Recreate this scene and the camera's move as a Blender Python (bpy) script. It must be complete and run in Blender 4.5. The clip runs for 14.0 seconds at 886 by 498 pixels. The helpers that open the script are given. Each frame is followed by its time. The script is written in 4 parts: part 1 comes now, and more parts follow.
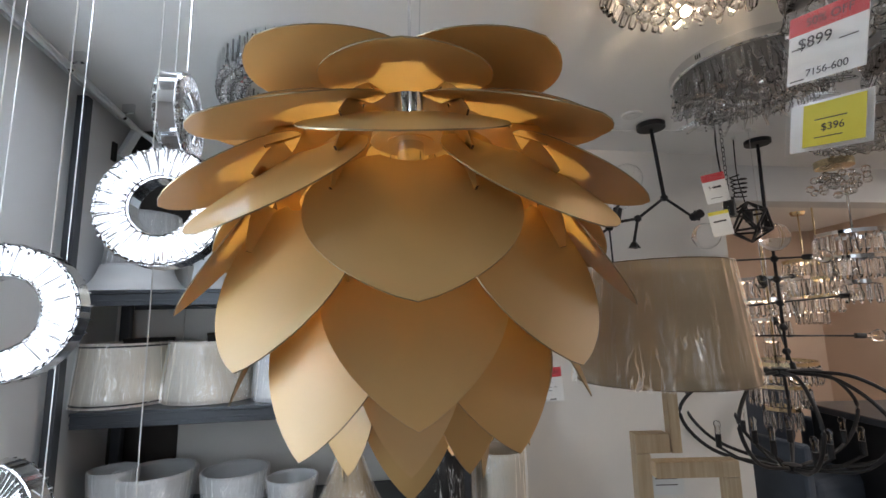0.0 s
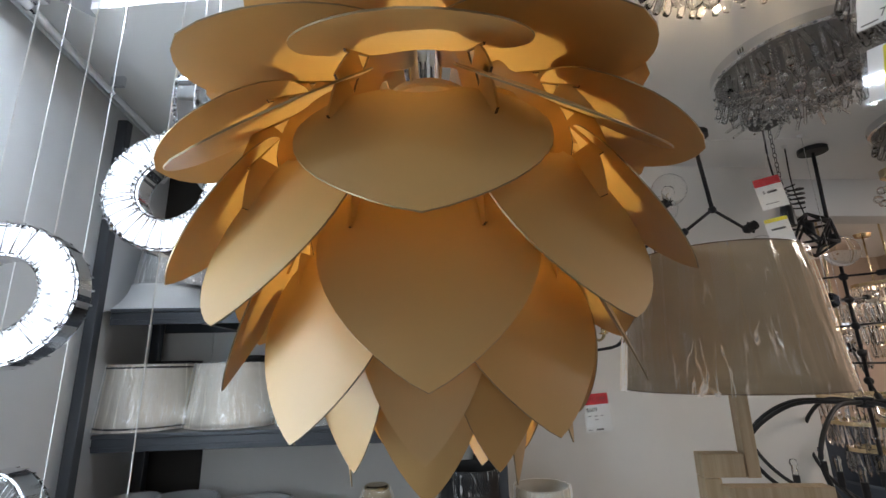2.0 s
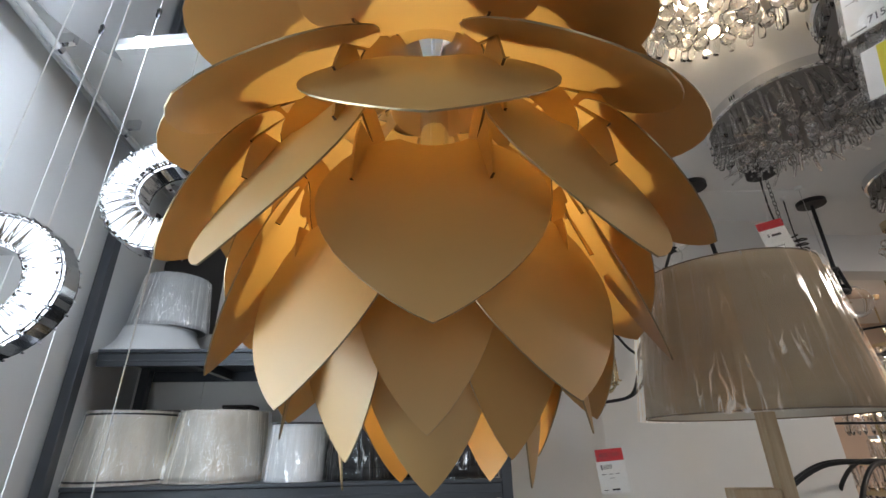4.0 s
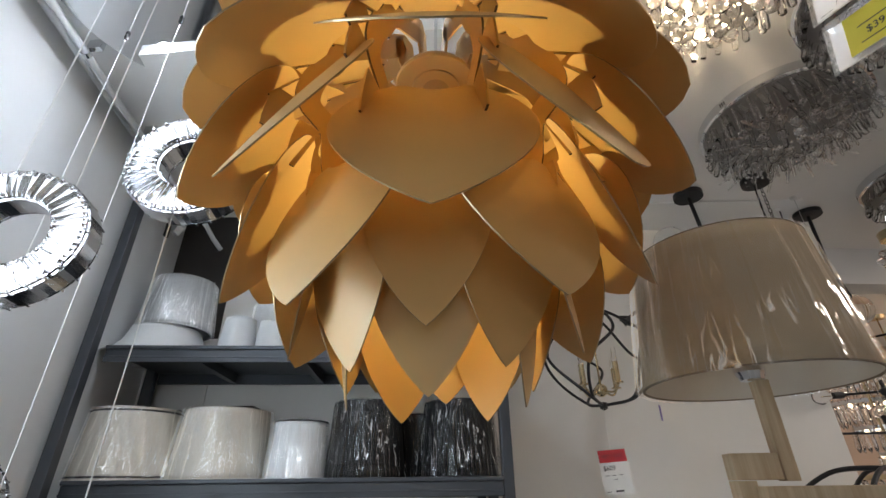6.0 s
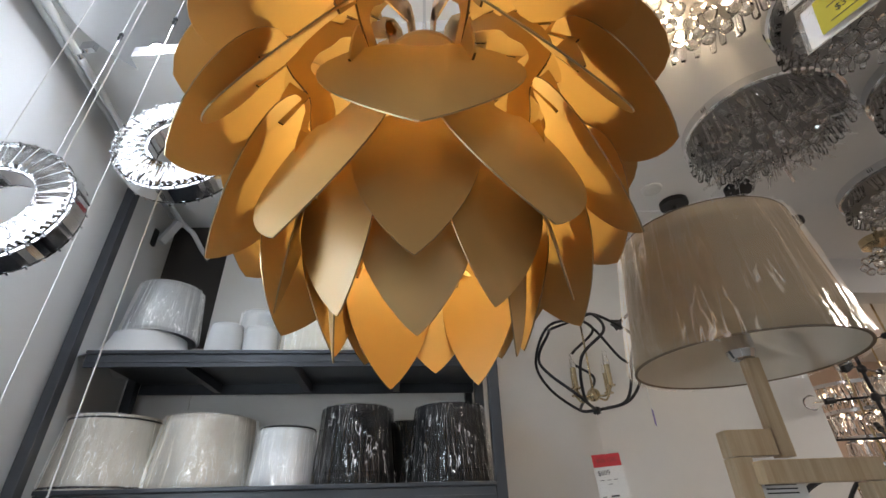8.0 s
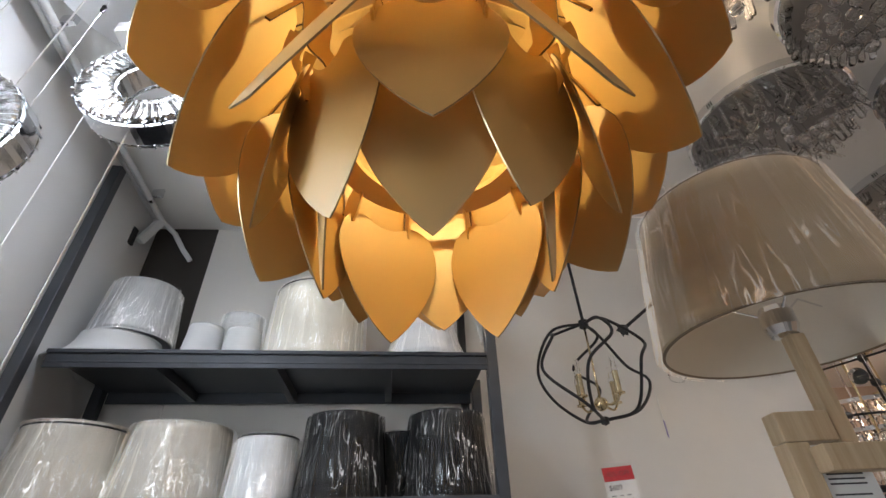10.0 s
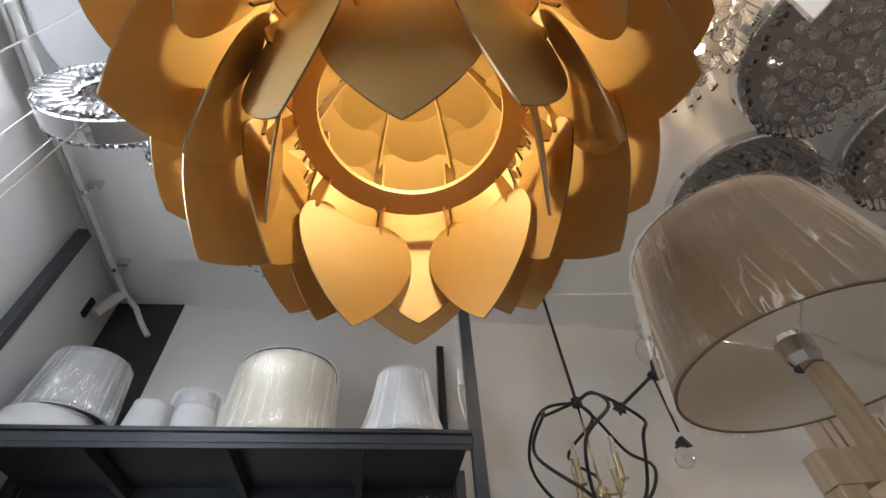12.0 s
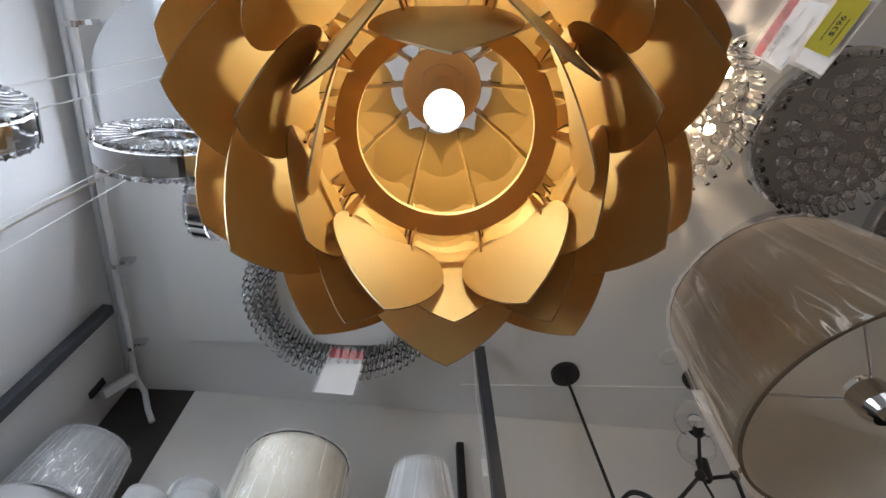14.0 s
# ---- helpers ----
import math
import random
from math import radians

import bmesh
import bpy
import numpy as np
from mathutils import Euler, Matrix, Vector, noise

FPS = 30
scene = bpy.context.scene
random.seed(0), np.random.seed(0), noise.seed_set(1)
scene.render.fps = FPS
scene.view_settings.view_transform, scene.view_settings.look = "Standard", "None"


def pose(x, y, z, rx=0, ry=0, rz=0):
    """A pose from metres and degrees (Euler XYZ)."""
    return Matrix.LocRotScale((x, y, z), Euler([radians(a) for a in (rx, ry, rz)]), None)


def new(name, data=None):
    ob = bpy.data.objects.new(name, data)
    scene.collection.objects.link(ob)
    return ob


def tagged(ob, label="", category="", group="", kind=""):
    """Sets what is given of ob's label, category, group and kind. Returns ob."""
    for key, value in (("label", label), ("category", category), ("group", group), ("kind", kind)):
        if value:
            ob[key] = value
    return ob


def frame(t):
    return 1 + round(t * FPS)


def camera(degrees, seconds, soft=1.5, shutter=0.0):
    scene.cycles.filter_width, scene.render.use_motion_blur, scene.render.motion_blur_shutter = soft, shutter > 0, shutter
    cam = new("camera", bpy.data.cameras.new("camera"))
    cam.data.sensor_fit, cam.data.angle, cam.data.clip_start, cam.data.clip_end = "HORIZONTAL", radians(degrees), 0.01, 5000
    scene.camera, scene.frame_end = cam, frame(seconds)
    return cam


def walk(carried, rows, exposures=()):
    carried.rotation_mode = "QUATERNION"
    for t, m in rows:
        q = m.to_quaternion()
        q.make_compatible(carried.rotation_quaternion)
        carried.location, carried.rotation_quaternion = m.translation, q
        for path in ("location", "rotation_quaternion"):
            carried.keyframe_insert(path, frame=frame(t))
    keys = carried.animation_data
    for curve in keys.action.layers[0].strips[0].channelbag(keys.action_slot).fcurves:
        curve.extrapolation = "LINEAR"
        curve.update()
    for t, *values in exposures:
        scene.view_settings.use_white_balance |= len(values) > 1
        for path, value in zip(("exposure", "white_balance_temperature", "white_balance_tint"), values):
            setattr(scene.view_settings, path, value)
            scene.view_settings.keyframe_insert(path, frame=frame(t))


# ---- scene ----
cam = camera(88.30, 14.0)
# seconds, x, y, z, yaw, pitch, roll
PATH = [
    (0.0, 0.0000, 0.0000, 1.6500, -0.00, 8.76, 1.29),
    (0.5, 0.0379, -0.0188, 1.6452, 2.95, 8.63, 1.09),
    (1.0, 0.0465, 0.0087, 1.6223, 4.97, 9.38, 0.93),
    (1.5, 0.0270, 0.0592, 1.5885, 5.11, 11.60, 1.31),
    (2.0, 0.0156, 0.1012, 1.5613, 4.63, 14.30, 1.38),
    (2.5, 0.0040, 0.1316, 1.5414, 4.11, 17.04, 1.53),
    (5.0, 0.0057, 0.1638, 1.4017, 5.04, 25.94, 0.59),
    (5.5, 0.0026, 0.1624, 1.3739, 4.88, 26.64, 0.41),
    (6.0, 0.0072, 0.1734, 1.3433, 5.04, 27.49, 0.63),
    (6.5, 0.0034, 0.1852, 1.3239, 5.07, 28.52, 1.04),
    (7.0, 0.0001, 0.1904, 1.3034, 4.61, 29.38, 1.02),
    (7.5, 0.0030, 0.2014, 1.2876, 4.38, 30.14, 1.29),
    (8.0, 0.0045, 0.2155, 1.2678, 4.14, 30.85, 1.44),
    (10.5, -0.0352, 0.4005, 1.2136, 1.76, 35.30, 1.80),
    (11.0, -0.0276, 0.4440, 1.2034, 0.63, 36.64, 2.24),
    (11.5, -0.0297, 0.4908, 1.1795, 0.58, 41.57, 2.80),
    (12.0, -0.0321, 0.5033, 1.1642, 1.07, 47.72, 2.86),
    (12.5, -0.0299, 0.5056, 1.1428, 1.46, 52.11, 2.71),
    (13.0, -0.0322, 0.5313, 1.1331, 1.68, 55.78, 2.47),
    (13.5, -0.0422, 0.5669, 1.1205, 2.00, 58.61, 1.83),
    (14.0, -0.0557, 0.6011, 1.1123, 1.87, 61.52, 0.95),
]
# seconds, stops, kelvin, tint
EXPOSURES = [(0.0, 0.76, 6350, 13), (1.0, 0.62, 6350, 13), (2.5, 0.78, 6250, 11), (5.0, 0.80, 6450, 12), (8.0, 0.87, 6600, 13), (11.0, 1.02, 6750, 16), (13.0, 0.66, 6600, 16), (14.0, 0.54, 6450, 15)]
walk(cam, [(t, pose(x, y, z, 90 + pitch, roll, yaw)) for t, x, y, z, yaw, pitch, roll in PATH], EXPOSURES)

# ---------------------------------------------------------------- world
CEIL = 2.53
world = bpy.data.worlds.new("world")
scene.world = world
world.use_nodes = True
world.node_tree.nodes["Background"].inputs[0].default_value = (0.55, 0.6, 0.7, 1)
world.node_tree.nodes["Background"].inputs[1].default_value = 0.05


# ---------------------------------------------------------------- materials
def material(name, color, rough=0.5, metal=0.0, spec=0.5):
    m = bpy.data.materials.new(name)
    m.use_nodes = True
    b = m.node_tree.nodes["Principled BSDF"]
    b.inputs["Base Color"].default_value = (*color, 1)
    b.inputs["Roughness"].default_value = rough
    b.inputs["Metallic"].default_value = metal
    b.inputs["Specular IOR Level"].default_value = spec
    return m


def node(m, kind, **values):
    n = m.node_tree.nodes.new(kind)
    for k, v in values.items():
        if k in n.inputs:
            n.inputs[k].default_value = v
    return n


def link(m, a, b):
    m.node_tree.links.new(a, b)


def bsdf(m):
    return m.node_tree.nodes["Principled BSDF"]


def mottled(name, low, high, scale=6.0, rough=0.5, metal=0.0, grain=0.0, grain_scale=300.0, detail=6.0, stretch=(1, 1, 1), spec=0.5, rough_vary=0.08):
    """Two colours mixed by a soft noise, fine grain as bump."""
    m = material(name, low, rough, metal, spec)
    tc = node(m, "ShaderNodeTexCoord")
    mp = node(m, "ShaderNodeMapping")
    mp.inputs["Scale"].default_value = stretch
    link(m, tc.outputs["Object"], mp.inputs["Vector"])
    n = node(m, "ShaderNodeTexNoise", Scale=scale, Detail=detail, Roughness=0.6)
    link(m, mp.outputs[0], n.inputs["Vector"])
    mix = node(m, "ShaderNodeMix")
    mix.data_type = "RGBA"
    mix.inputs["A"].default_value = (*low, 1)
    mix.inputs["B"].default_value = (*high, 1)
    ramp = node(m, "ShaderNodeMapRange")
    ramp.inputs["From Min"].default_value, ramp.inputs["From Max"].default_value = 0.3, 0.7
    link(m, n.outputs["Fac"], ramp.inputs["Value"])
    link(m, ramp.outputs[0], mix.inputs["Factor"])
    link(m, mix.outputs["Result"], bsdf(m).inputs["Base Color"])
    rr = node(m, "ShaderNodeMapRange")
    rr.inputs["To Min"].default_value, rr.inputs["To Max"].default_value = rough - rough_vary, rough + rough_vary
    link(m, n.outputs["Fac"], rr.inputs["Value"])
    link(m, rr.outputs[0], bsdf(m).inputs["Roughness"])
    if grain:
        g = node(m, "ShaderNodeTexNoise", Scale=grain_scale, Detail=3.0)
        link(m, mp.outputs[0], g.inputs["Vector"])
        bump = node(m, "ShaderNodeBump", Strength=grain, Distance=0.002)
        link(m, g.outputs["Fac"], bump.inputs["Height"])
        link(m, bump.outputs[0], bsdf(m).inputs["Normal"])
    return m


def glowing(name, color, strength):
    m = material(name, color, 0.3)
    bsdf(m).inputs["Emission Color"].default_value = (*color, 1)
    bsdf(m).inputs["Emission Strength"].default_value = strength
    return m


def glassy(name, color=(1, 1, 1), rough=0.0, ior=1.5):
    m = material(name, color, rough)
    bsdf(m).inputs["Transmission Weight"].default_value = 1.0
    bsdf(m).inputs["IOR"].default_value = ior
    return m


def math_node(m, op, a, b=None, clamp=False):
    n = node(m, "ShaderNodeMath")
    n.operation, n.use_clamp = op, clamp
    for i, v in enumerate((a, b)):
        if v is None:
            continue
        if isinstance(v, (int, float)):
            n.inputs[i].default_value = v
        else:
            link(m, v, n.inputs[i])
    return n.outputs[0]


def film_wrap(name, gain=1.0, rough=0.06, streak=0.0, scale=(20, 20, 2.6), width=0.012, gate=(0.42, 0.66), relief=0.0, clear=0.97):
    """Clear film: see-through with gloss laid over it; streak: strength of the crease glints painted on as pale lines.
    """
    m = bpy.data.materials.new(name)
    m.use_nodes = True
    nt = m.node_tree
    nt.nodes.remove(bsdf(m))
    out = nt.nodes["Material Output"]
    tr = node(m, "ShaderNodeBsdfTransparent")
    tr.inputs["Color"].default_value = (clear, clear, clear, 1)
    gl = node(m, "ShaderNodeBsdfGlossy", Roughness=rough)
    fr = node(m, "ShaderNodeFresnel", IOR=1.45)
    amount = math_node(m, "MINIMUM", math_node(m, "MULTIPLY", fr.outputs[0], gain), 0.45)
    add = node(m, "ShaderNodeAddShader")
    link(m, tr.outputs[0], add.inputs[0])
    link(m, gl.outputs[0], add.inputs[1])
    last = add.outputs[0]
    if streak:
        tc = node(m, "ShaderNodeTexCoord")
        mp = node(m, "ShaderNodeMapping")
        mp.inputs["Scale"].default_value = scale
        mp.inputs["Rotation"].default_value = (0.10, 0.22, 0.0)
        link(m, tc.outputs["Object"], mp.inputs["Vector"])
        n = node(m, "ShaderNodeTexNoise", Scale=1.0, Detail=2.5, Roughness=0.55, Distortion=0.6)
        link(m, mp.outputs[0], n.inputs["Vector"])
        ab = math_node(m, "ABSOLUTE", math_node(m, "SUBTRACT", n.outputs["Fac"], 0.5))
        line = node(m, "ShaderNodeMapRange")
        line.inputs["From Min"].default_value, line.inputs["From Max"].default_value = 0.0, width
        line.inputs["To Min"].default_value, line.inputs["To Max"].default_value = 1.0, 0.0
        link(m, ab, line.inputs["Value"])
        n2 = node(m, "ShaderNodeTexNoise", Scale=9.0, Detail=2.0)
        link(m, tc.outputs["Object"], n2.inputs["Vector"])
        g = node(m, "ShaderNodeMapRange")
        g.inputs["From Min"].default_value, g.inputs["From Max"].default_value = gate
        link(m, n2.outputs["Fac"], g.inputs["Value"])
        painted_glint = math_node(m, "MULTIPLY", math_node(m, "MULTIPLY", line.outputs[0], g.outputs[0]), streak)
        amount = math_node(m, "ADD", amount, math_node(m, "MULTIPLY", painted_glint, 0.35))
        # highlights along the creases are painted in as pale diffuse lines
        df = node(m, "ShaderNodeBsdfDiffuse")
        link(m, painted_glint, df.inputs["Color"])
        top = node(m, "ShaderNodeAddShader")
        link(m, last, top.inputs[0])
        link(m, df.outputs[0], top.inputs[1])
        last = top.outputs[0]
        if relief:
            bump = node(m, "ShaderNodeBump", Strength=relief, Distance=0.01)
            link(m, n.outputs["Fac"], bump.inputs["Height"])
            link(m, bump.outputs[0], gl.inputs["Normal"])
    link(m, amount, gl.inputs["Color"])
    link(m, last, out.inputs["Surface"])
    return m


def translucent(m, color, amount):
    """Lets part of the light through a cloth surface."""
    out = m.node_tree.nodes["Material Output"]
    t = node(m, "ShaderNodeBsdfTranslucent")
    t.inputs["Color"].default_value = (*color, 1)
    mix = node(m, "ShaderNodeMixShader")
    mix.inputs[0].default_value = amount
    link(m, bsdf(m).outputs[0], mix.inputs[1])
    link(m, t.outputs[0], mix.inputs[2])
    link(m, mix.outputs[0], out.inputs["Surface"])


def mirrored(m, amount, rough):
    """Cut facets that throw back part of the light."""
    out = m.node_tree.nodes["Material Output"]
    gl = node(m, "ShaderNodeBsdfGlossy", Roughness=rough)
    mix = node(m, "ShaderNodeMixShader")
    mix.inputs[0].default_value = amount
    link(m, bsdf(m).outputs[0], mix.inputs[1])
    link(m, gl.outputs[0], mix.inputs[2])
    link(m, mix.outputs[0], out.inputs["Surface"])


GOLD = mottled("satin_gold_paint", (0.565, 0.345, 0.120), (0.605, 0.373, 0.134), 5, 0.58, 0.10, 0.05, 220, 4, (1, 1, 0.2), 0.3, 0.05)
bsdf(GOLD).inputs["Coat Weight"].default_value = 0.6
bsdf(GOLD).inputs["Coat Roughness"].default_value = 0.42
bsdf(GOLD).inputs["Coat IOR"].default_value = 1.62
RIB_EDGE = material("dark_cut_edge", (0.11, 0.065, 0.035), 0.5, 0.2)
GOLD_EDGE = material("cut_metal_edge", (0.34, 0.27, 0.17), 0.35, 0.9)
BRUSHED_PLATE = material("brushed_plate", (0.34, 0.335, 0.33), 0.28, 0.9)
CHROME = material("chrome", (0.75, 0.76, 0.78), 0.08, 1.0)
MIRROR = material("polished_steel", (0.72, 0.73, 0.74), 0.06, 1.0)
WHITE_WALL = mottled("white_wall_paint", (0.68, 0.70, 0.72), (0.74, 0.75, 0.76), 1.3, 0.75, 0, 0.12, 160)
WARM_WALL = mottled("offwhite_wall_paint", (0.74, 0.73, 0.71), (0.81, 0.79, 0.76), 2.2, 0.8, 0, 0.15, 160)
SHOP_WALL = mottled("dim_shop_wall", (0.45, 0.44, 0.42), (0.52, 0.50, 0.48), 1.5, 0.8, 0, 0.1, 120)
PEACH_WALL = mottled("peach_wall_paint", (0.55, 0.42, 0.33), (0.60, 0.46, 0.36), 2.0, 0.8, 0, 0.1, 160)
CEILING_PAINT = mottled("ceiling_paint", (0.83, 0.83, 0.83), (0.87, 0.87, 0.86), 1.1, 0.85, 0, 0.1, 140)
FLOOR_MAT = mottled("pale_floor_tile", (0.36, 0.35, 0.335), (0.43, 0.42, 0.40), 3, 0.4, 0, 0.05)
DARK_BROWN = mottled("dark_brown_flat", (0.035, 0.030, 0.028), (0.05, 0.044, 0.04), 4, 0.8, 0, 0.2, 90)
BLACK_METAL = mottled("black_powder_coat", (0.012, 0.012, 0.014), (0.02, 0.02, 0.023), 8, 0.45, 0.2, 0.1, 260)
RACK_METAL = mottled("dark_rack_paint", (0.045, 0.050, 0.060), (0.065, 0.071, 0.083), 5, 0.34, 0.2, 0.08, 200)
LINEN = mottled("linen_shade", (0.50, 0.39, 0.26), (0.56, 0.445, 0.30), 9, 0.85, 0, 0.5, 420, 5, (1, 1, 3))
translucent(LINEN, (0.55, 0.45, 0.34), 0.25)
TAUPE_EDGE = mottled("taupe_edge_binding", (0.17, 0.125, 0.085), (0.22, 0.165, 0.115), 9, 0.8)
LINEN_IN = mottled("shade_lining", (0.58, 0.52, 0.44), (0.64, 0.58, 0.50), 5, 0.8, 0, 0.1)
BEIGE = mottled("beige_shade", (0.70, 0.655, 0.58), (0.77, 0.725, 0.65), 7, 0.85, 0, 0.5, 420)
CREAM = mottled("cream_shade", (0.66, 0.62, 0.53), (0.72, 0.68, 0.59), 7, 0.85, 0, 0.4, 420)
WHITE_FABRIC = mottled("white_shade", (0.66, 0.67, 0.68), (0.73, 0.74, 0.75), 7, 0.85, 0, 0.3, 420)
GREY_FABRIC = mottled("grey_shade", (0.40, 0.41, 0.42), (0.47, 0.48, 0.49), 7, 0.85, 0, 0.3, 420)
translucent(BEIGE, (0.7, 0.62, 0.52), 0.2)
BLACK_FABRIC = mottled("black_shade", (0.02, 0.02, 0.022), (0.035, 0.035, 0.037), 7, 0.8, 0, 0.3, 420)
WOOD = mottled("pale_ash", (0.42, 0.30, 0.18), (0.58, 0.46, 0.31), 7, 0.5, 0, 0.25, 60, 8, (14, 14, 0.7))
BRASS = material("brass", (0.70, 0.59, 0.38), 0.22, 1.0)
CRYSTAL = glassy("crystal", (1, 1, 1), 0.0, 1.5)
mirrored(CRYSTAL, 0.10, 0.02)
GLASS = glassy("clear_glass", (1, 1, 1), 0.0, 1.2)
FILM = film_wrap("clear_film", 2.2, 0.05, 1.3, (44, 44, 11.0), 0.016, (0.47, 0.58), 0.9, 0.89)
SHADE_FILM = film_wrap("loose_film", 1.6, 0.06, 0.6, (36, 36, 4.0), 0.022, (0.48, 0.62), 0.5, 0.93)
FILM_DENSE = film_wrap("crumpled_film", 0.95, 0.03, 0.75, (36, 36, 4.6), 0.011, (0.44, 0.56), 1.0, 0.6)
SLEEVE = film_wrap("card_sleeve", 0.8, 0.04)
PAPER = mottled("white_card", (0.72, 0.72, 0.71), (0.78, 0.78, 0.77), 12, 0.6)
RED = mottled("red_print", (0.50, 0.03, 0.045), (0.56, 0.04, 0.05), 14, 0.5)
YELLOW = mottled("yellow_print", (0.72, 0.62, 0.03), (0.78, 0.67, 0.05), 14, 0.5)
INK = material("black_ink", (0.03, 0.03, 0.035), 0.6)
LED_WHITE = glowing("cool_led", (0.88, 0.94, 1.0), 1.2)
BULB = glowing("warm_bulb", (1.0, 0.825, 0.31), 410.0)
COOL_FILL = glowing("cool_fill_glow", (0.74, 0.87, 1.0), 9.0)
WARM_FILL = glowing("warm_fill_glow", (1.0, 0.91, 0.81), 13.0)
SOFT_POINT = glowing("soft_lamp_glow", (1.0, 0.80, 0.55), 3.0)
WARM_POINT = glowing("warm_lamp_glow", (1.0, 0.76, 0.47), 240.0)
SPOT_GLOW = glowing("spot_glow", (0.80, 0.90, 1.0), 340.0)
SIDE_FILL = glowing("side_fill_glow", (0.78, 0.92, 1.0), 7.6)
WINDOW_FILL = glowing("window_fill_glow", (0.90, 0.96, 1.0), 0.70)


FROSTED = bpy.data.materials.new("frosted_bulb_glass")
FROSTED.use_nodes = True
FROSTED.node_tree.nodes.remove(bsdf(FROSTED))
mix = node(FROSTED, "ShaderNodeAddShader")
link(FROSTED, node(FROSTED, "ShaderNodeBsdfTransparent").outputs[0], mix.inputs[0])
link(FROSTED, node(FROSTED, "ShaderNodeEmission", Color=(1.0, 0.93, 0.8, 1), Strength=1.6).outputs[0], mix.inputs[1])
link(FROSTED, mix.outputs[0], FROSTED.node_tree.nodes["Material Output"].inputs["Surface"])


# ---------------------------------------------------------------- mesh helpers
def part(name, bm, mat, parent=None, label="", smooth=False):
    me = bpy.data.meshes.new(name)
    bm.to_mesh(me)
    bm.free()
    me.materials.append(mat)
    if smooth:
        me.polygons.foreach_set("use_smooth", [True] * len(me.polygons))
    ob = new(name, me)
    if parent:
        ob.parent = parent
    if label:
        tagged(ob, label)
    return ob


def share(ob, m, parent=None):
    """Another object on the same mesh, at the pose m."""
    o = new(ob.name.split(".")[0], ob.data)
    o.parent = parent or ob.parent
    o.matrix_basis = m
    return o


def thing(name, m, label, category, group="", kind=""):
    ob = new(name)
    ob.empty_display_size = 0.05
    ob.matrix_basis = m
    return tagged(ob, label, category, group, kind)


def box(x0, y0, z0, x1, y1, z1, bevel=0.0, bm=None):
    bm = bm or bmesh.new()
    made = bmesh.ops.create_cube(bm, size=1.0)["verts"]
    for v in made:
        v.co = Vector((x0 + (v.co.x + 0.5) * (x1 - x0), y0 + (v.co.y + 0.5) * (y1 - y0), z0 + (v.co.z + 0.5) * (z1 - z0)))
    if bevel:
        edges = {e for v in made for e in v.link_edges}
        bmesh.ops.bevel(bm, geom=list(edges), offset=bevel, segments=2, affect="EDGES", profile=0.5)
    return bm


def lathe(profile, n=48, closed=False, bm=None):
    """Turns a list of (r, z) about z. closed: the profile is a loop."""
    bm = bm or bmesh.new()
    rings = []
    for r, z in profile:
        if r < 1e-6:
            rings.append([bm.verts.new((0, 0, z))])
        else:
            rings.append([bm.verts.new((r * math.cos(math.tau * k / n), r * math.sin(math.tau * k / n), z)) for k in range(n)])
    pairs = list(zip(rings, rings[1:])) + ([(rings[-1], rings[0])] if closed else [])
    for a, b in pairs:
        for k in range(n):
            j = (k + 1) % n
            f = [a[k % len(a)], a[j % len(a)], b[j % len(b)], b[k % len(b)]]
            f = [v for i, v in enumerate(f) if v not in f[:i]]
            if len(f) > 2:
                bm.faces.new(f)
    bmesh.ops.recalc_face_normals(bm, faces=bm.faces)
    return bm


def tube(points, r, n=8, bm=None, closed=False):
    bm = bm or bmesh.new()
    pts = [Vector(p) for p in points]
    rings = []
    up = Vector((0, 0, 1))
    count = len(pts)
    for i, p in enumerate(pts):
        a = pts[i - 1] if (i or closed) else p
        b = pts[(i + 1) % count] if (i < count - 1 or closed) else p
        d = (b - a).normalized()
        side = d.cross(up)
        if side.length < 1e-3:
            side = d.cross(Vector((1, 0, 0)))
        side.normalize()
        lift = side.cross(d).normalized()
        rad = r[i] if isinstance(r, (list, tuple)) else r
        rings.append([bm.verts.new(p + rad * (math.cos(math.tau * k / n) * side + math.sin(math.tau * k / n) * lift)) for k in range(n)])
    for a, b in list(zip(rings, rings[1:])) + ([(rings[-1], rings[0])] if closed else []):
        for k in range(n):
            bm.faces.new((a[k], a[(k + 1) % n], b[(k + 1) % n], b[k]))
    if not closed:
        bm.faces.new(rings[0])
        bm.faces.new(rings[-1][::-1])
    bmesh.ops.recalc_face_normals(bm, faces=bm.faces)
    return bm


def ball(r, u=12, v=8, bm=None, at=(0, 0, 0)):
    bm = bm or bmesh.new()
    made = bmesh.ops.create_uvsphere(bm, u_segments=u, v_segments=v, radius=r)["verts"]
    for w in made:
        w.co += Vector(at)
    return bm


def bend(points, n=10):
    """A smooth run of points through the given ones (Catmull-Rom)."""
    p = [Vector(q) for q in points]
    p = [2 * p[0] - p[1]] + p + [2 * p[-1] - p[-2]]
    out = []
    for i in range(1, len(p) - 2):
        for k in range(n):
            t = k / n
            a, b, c, d = p[i - 1:i + 3]
            out.append(0.5 * ((2 * b) + (c - a) * t + (2 * a - 5 * b + 4 * c - d) * t * t + (3 * b - a - 3 * c + d) * t ** 3))
    return out + [p[-2]]


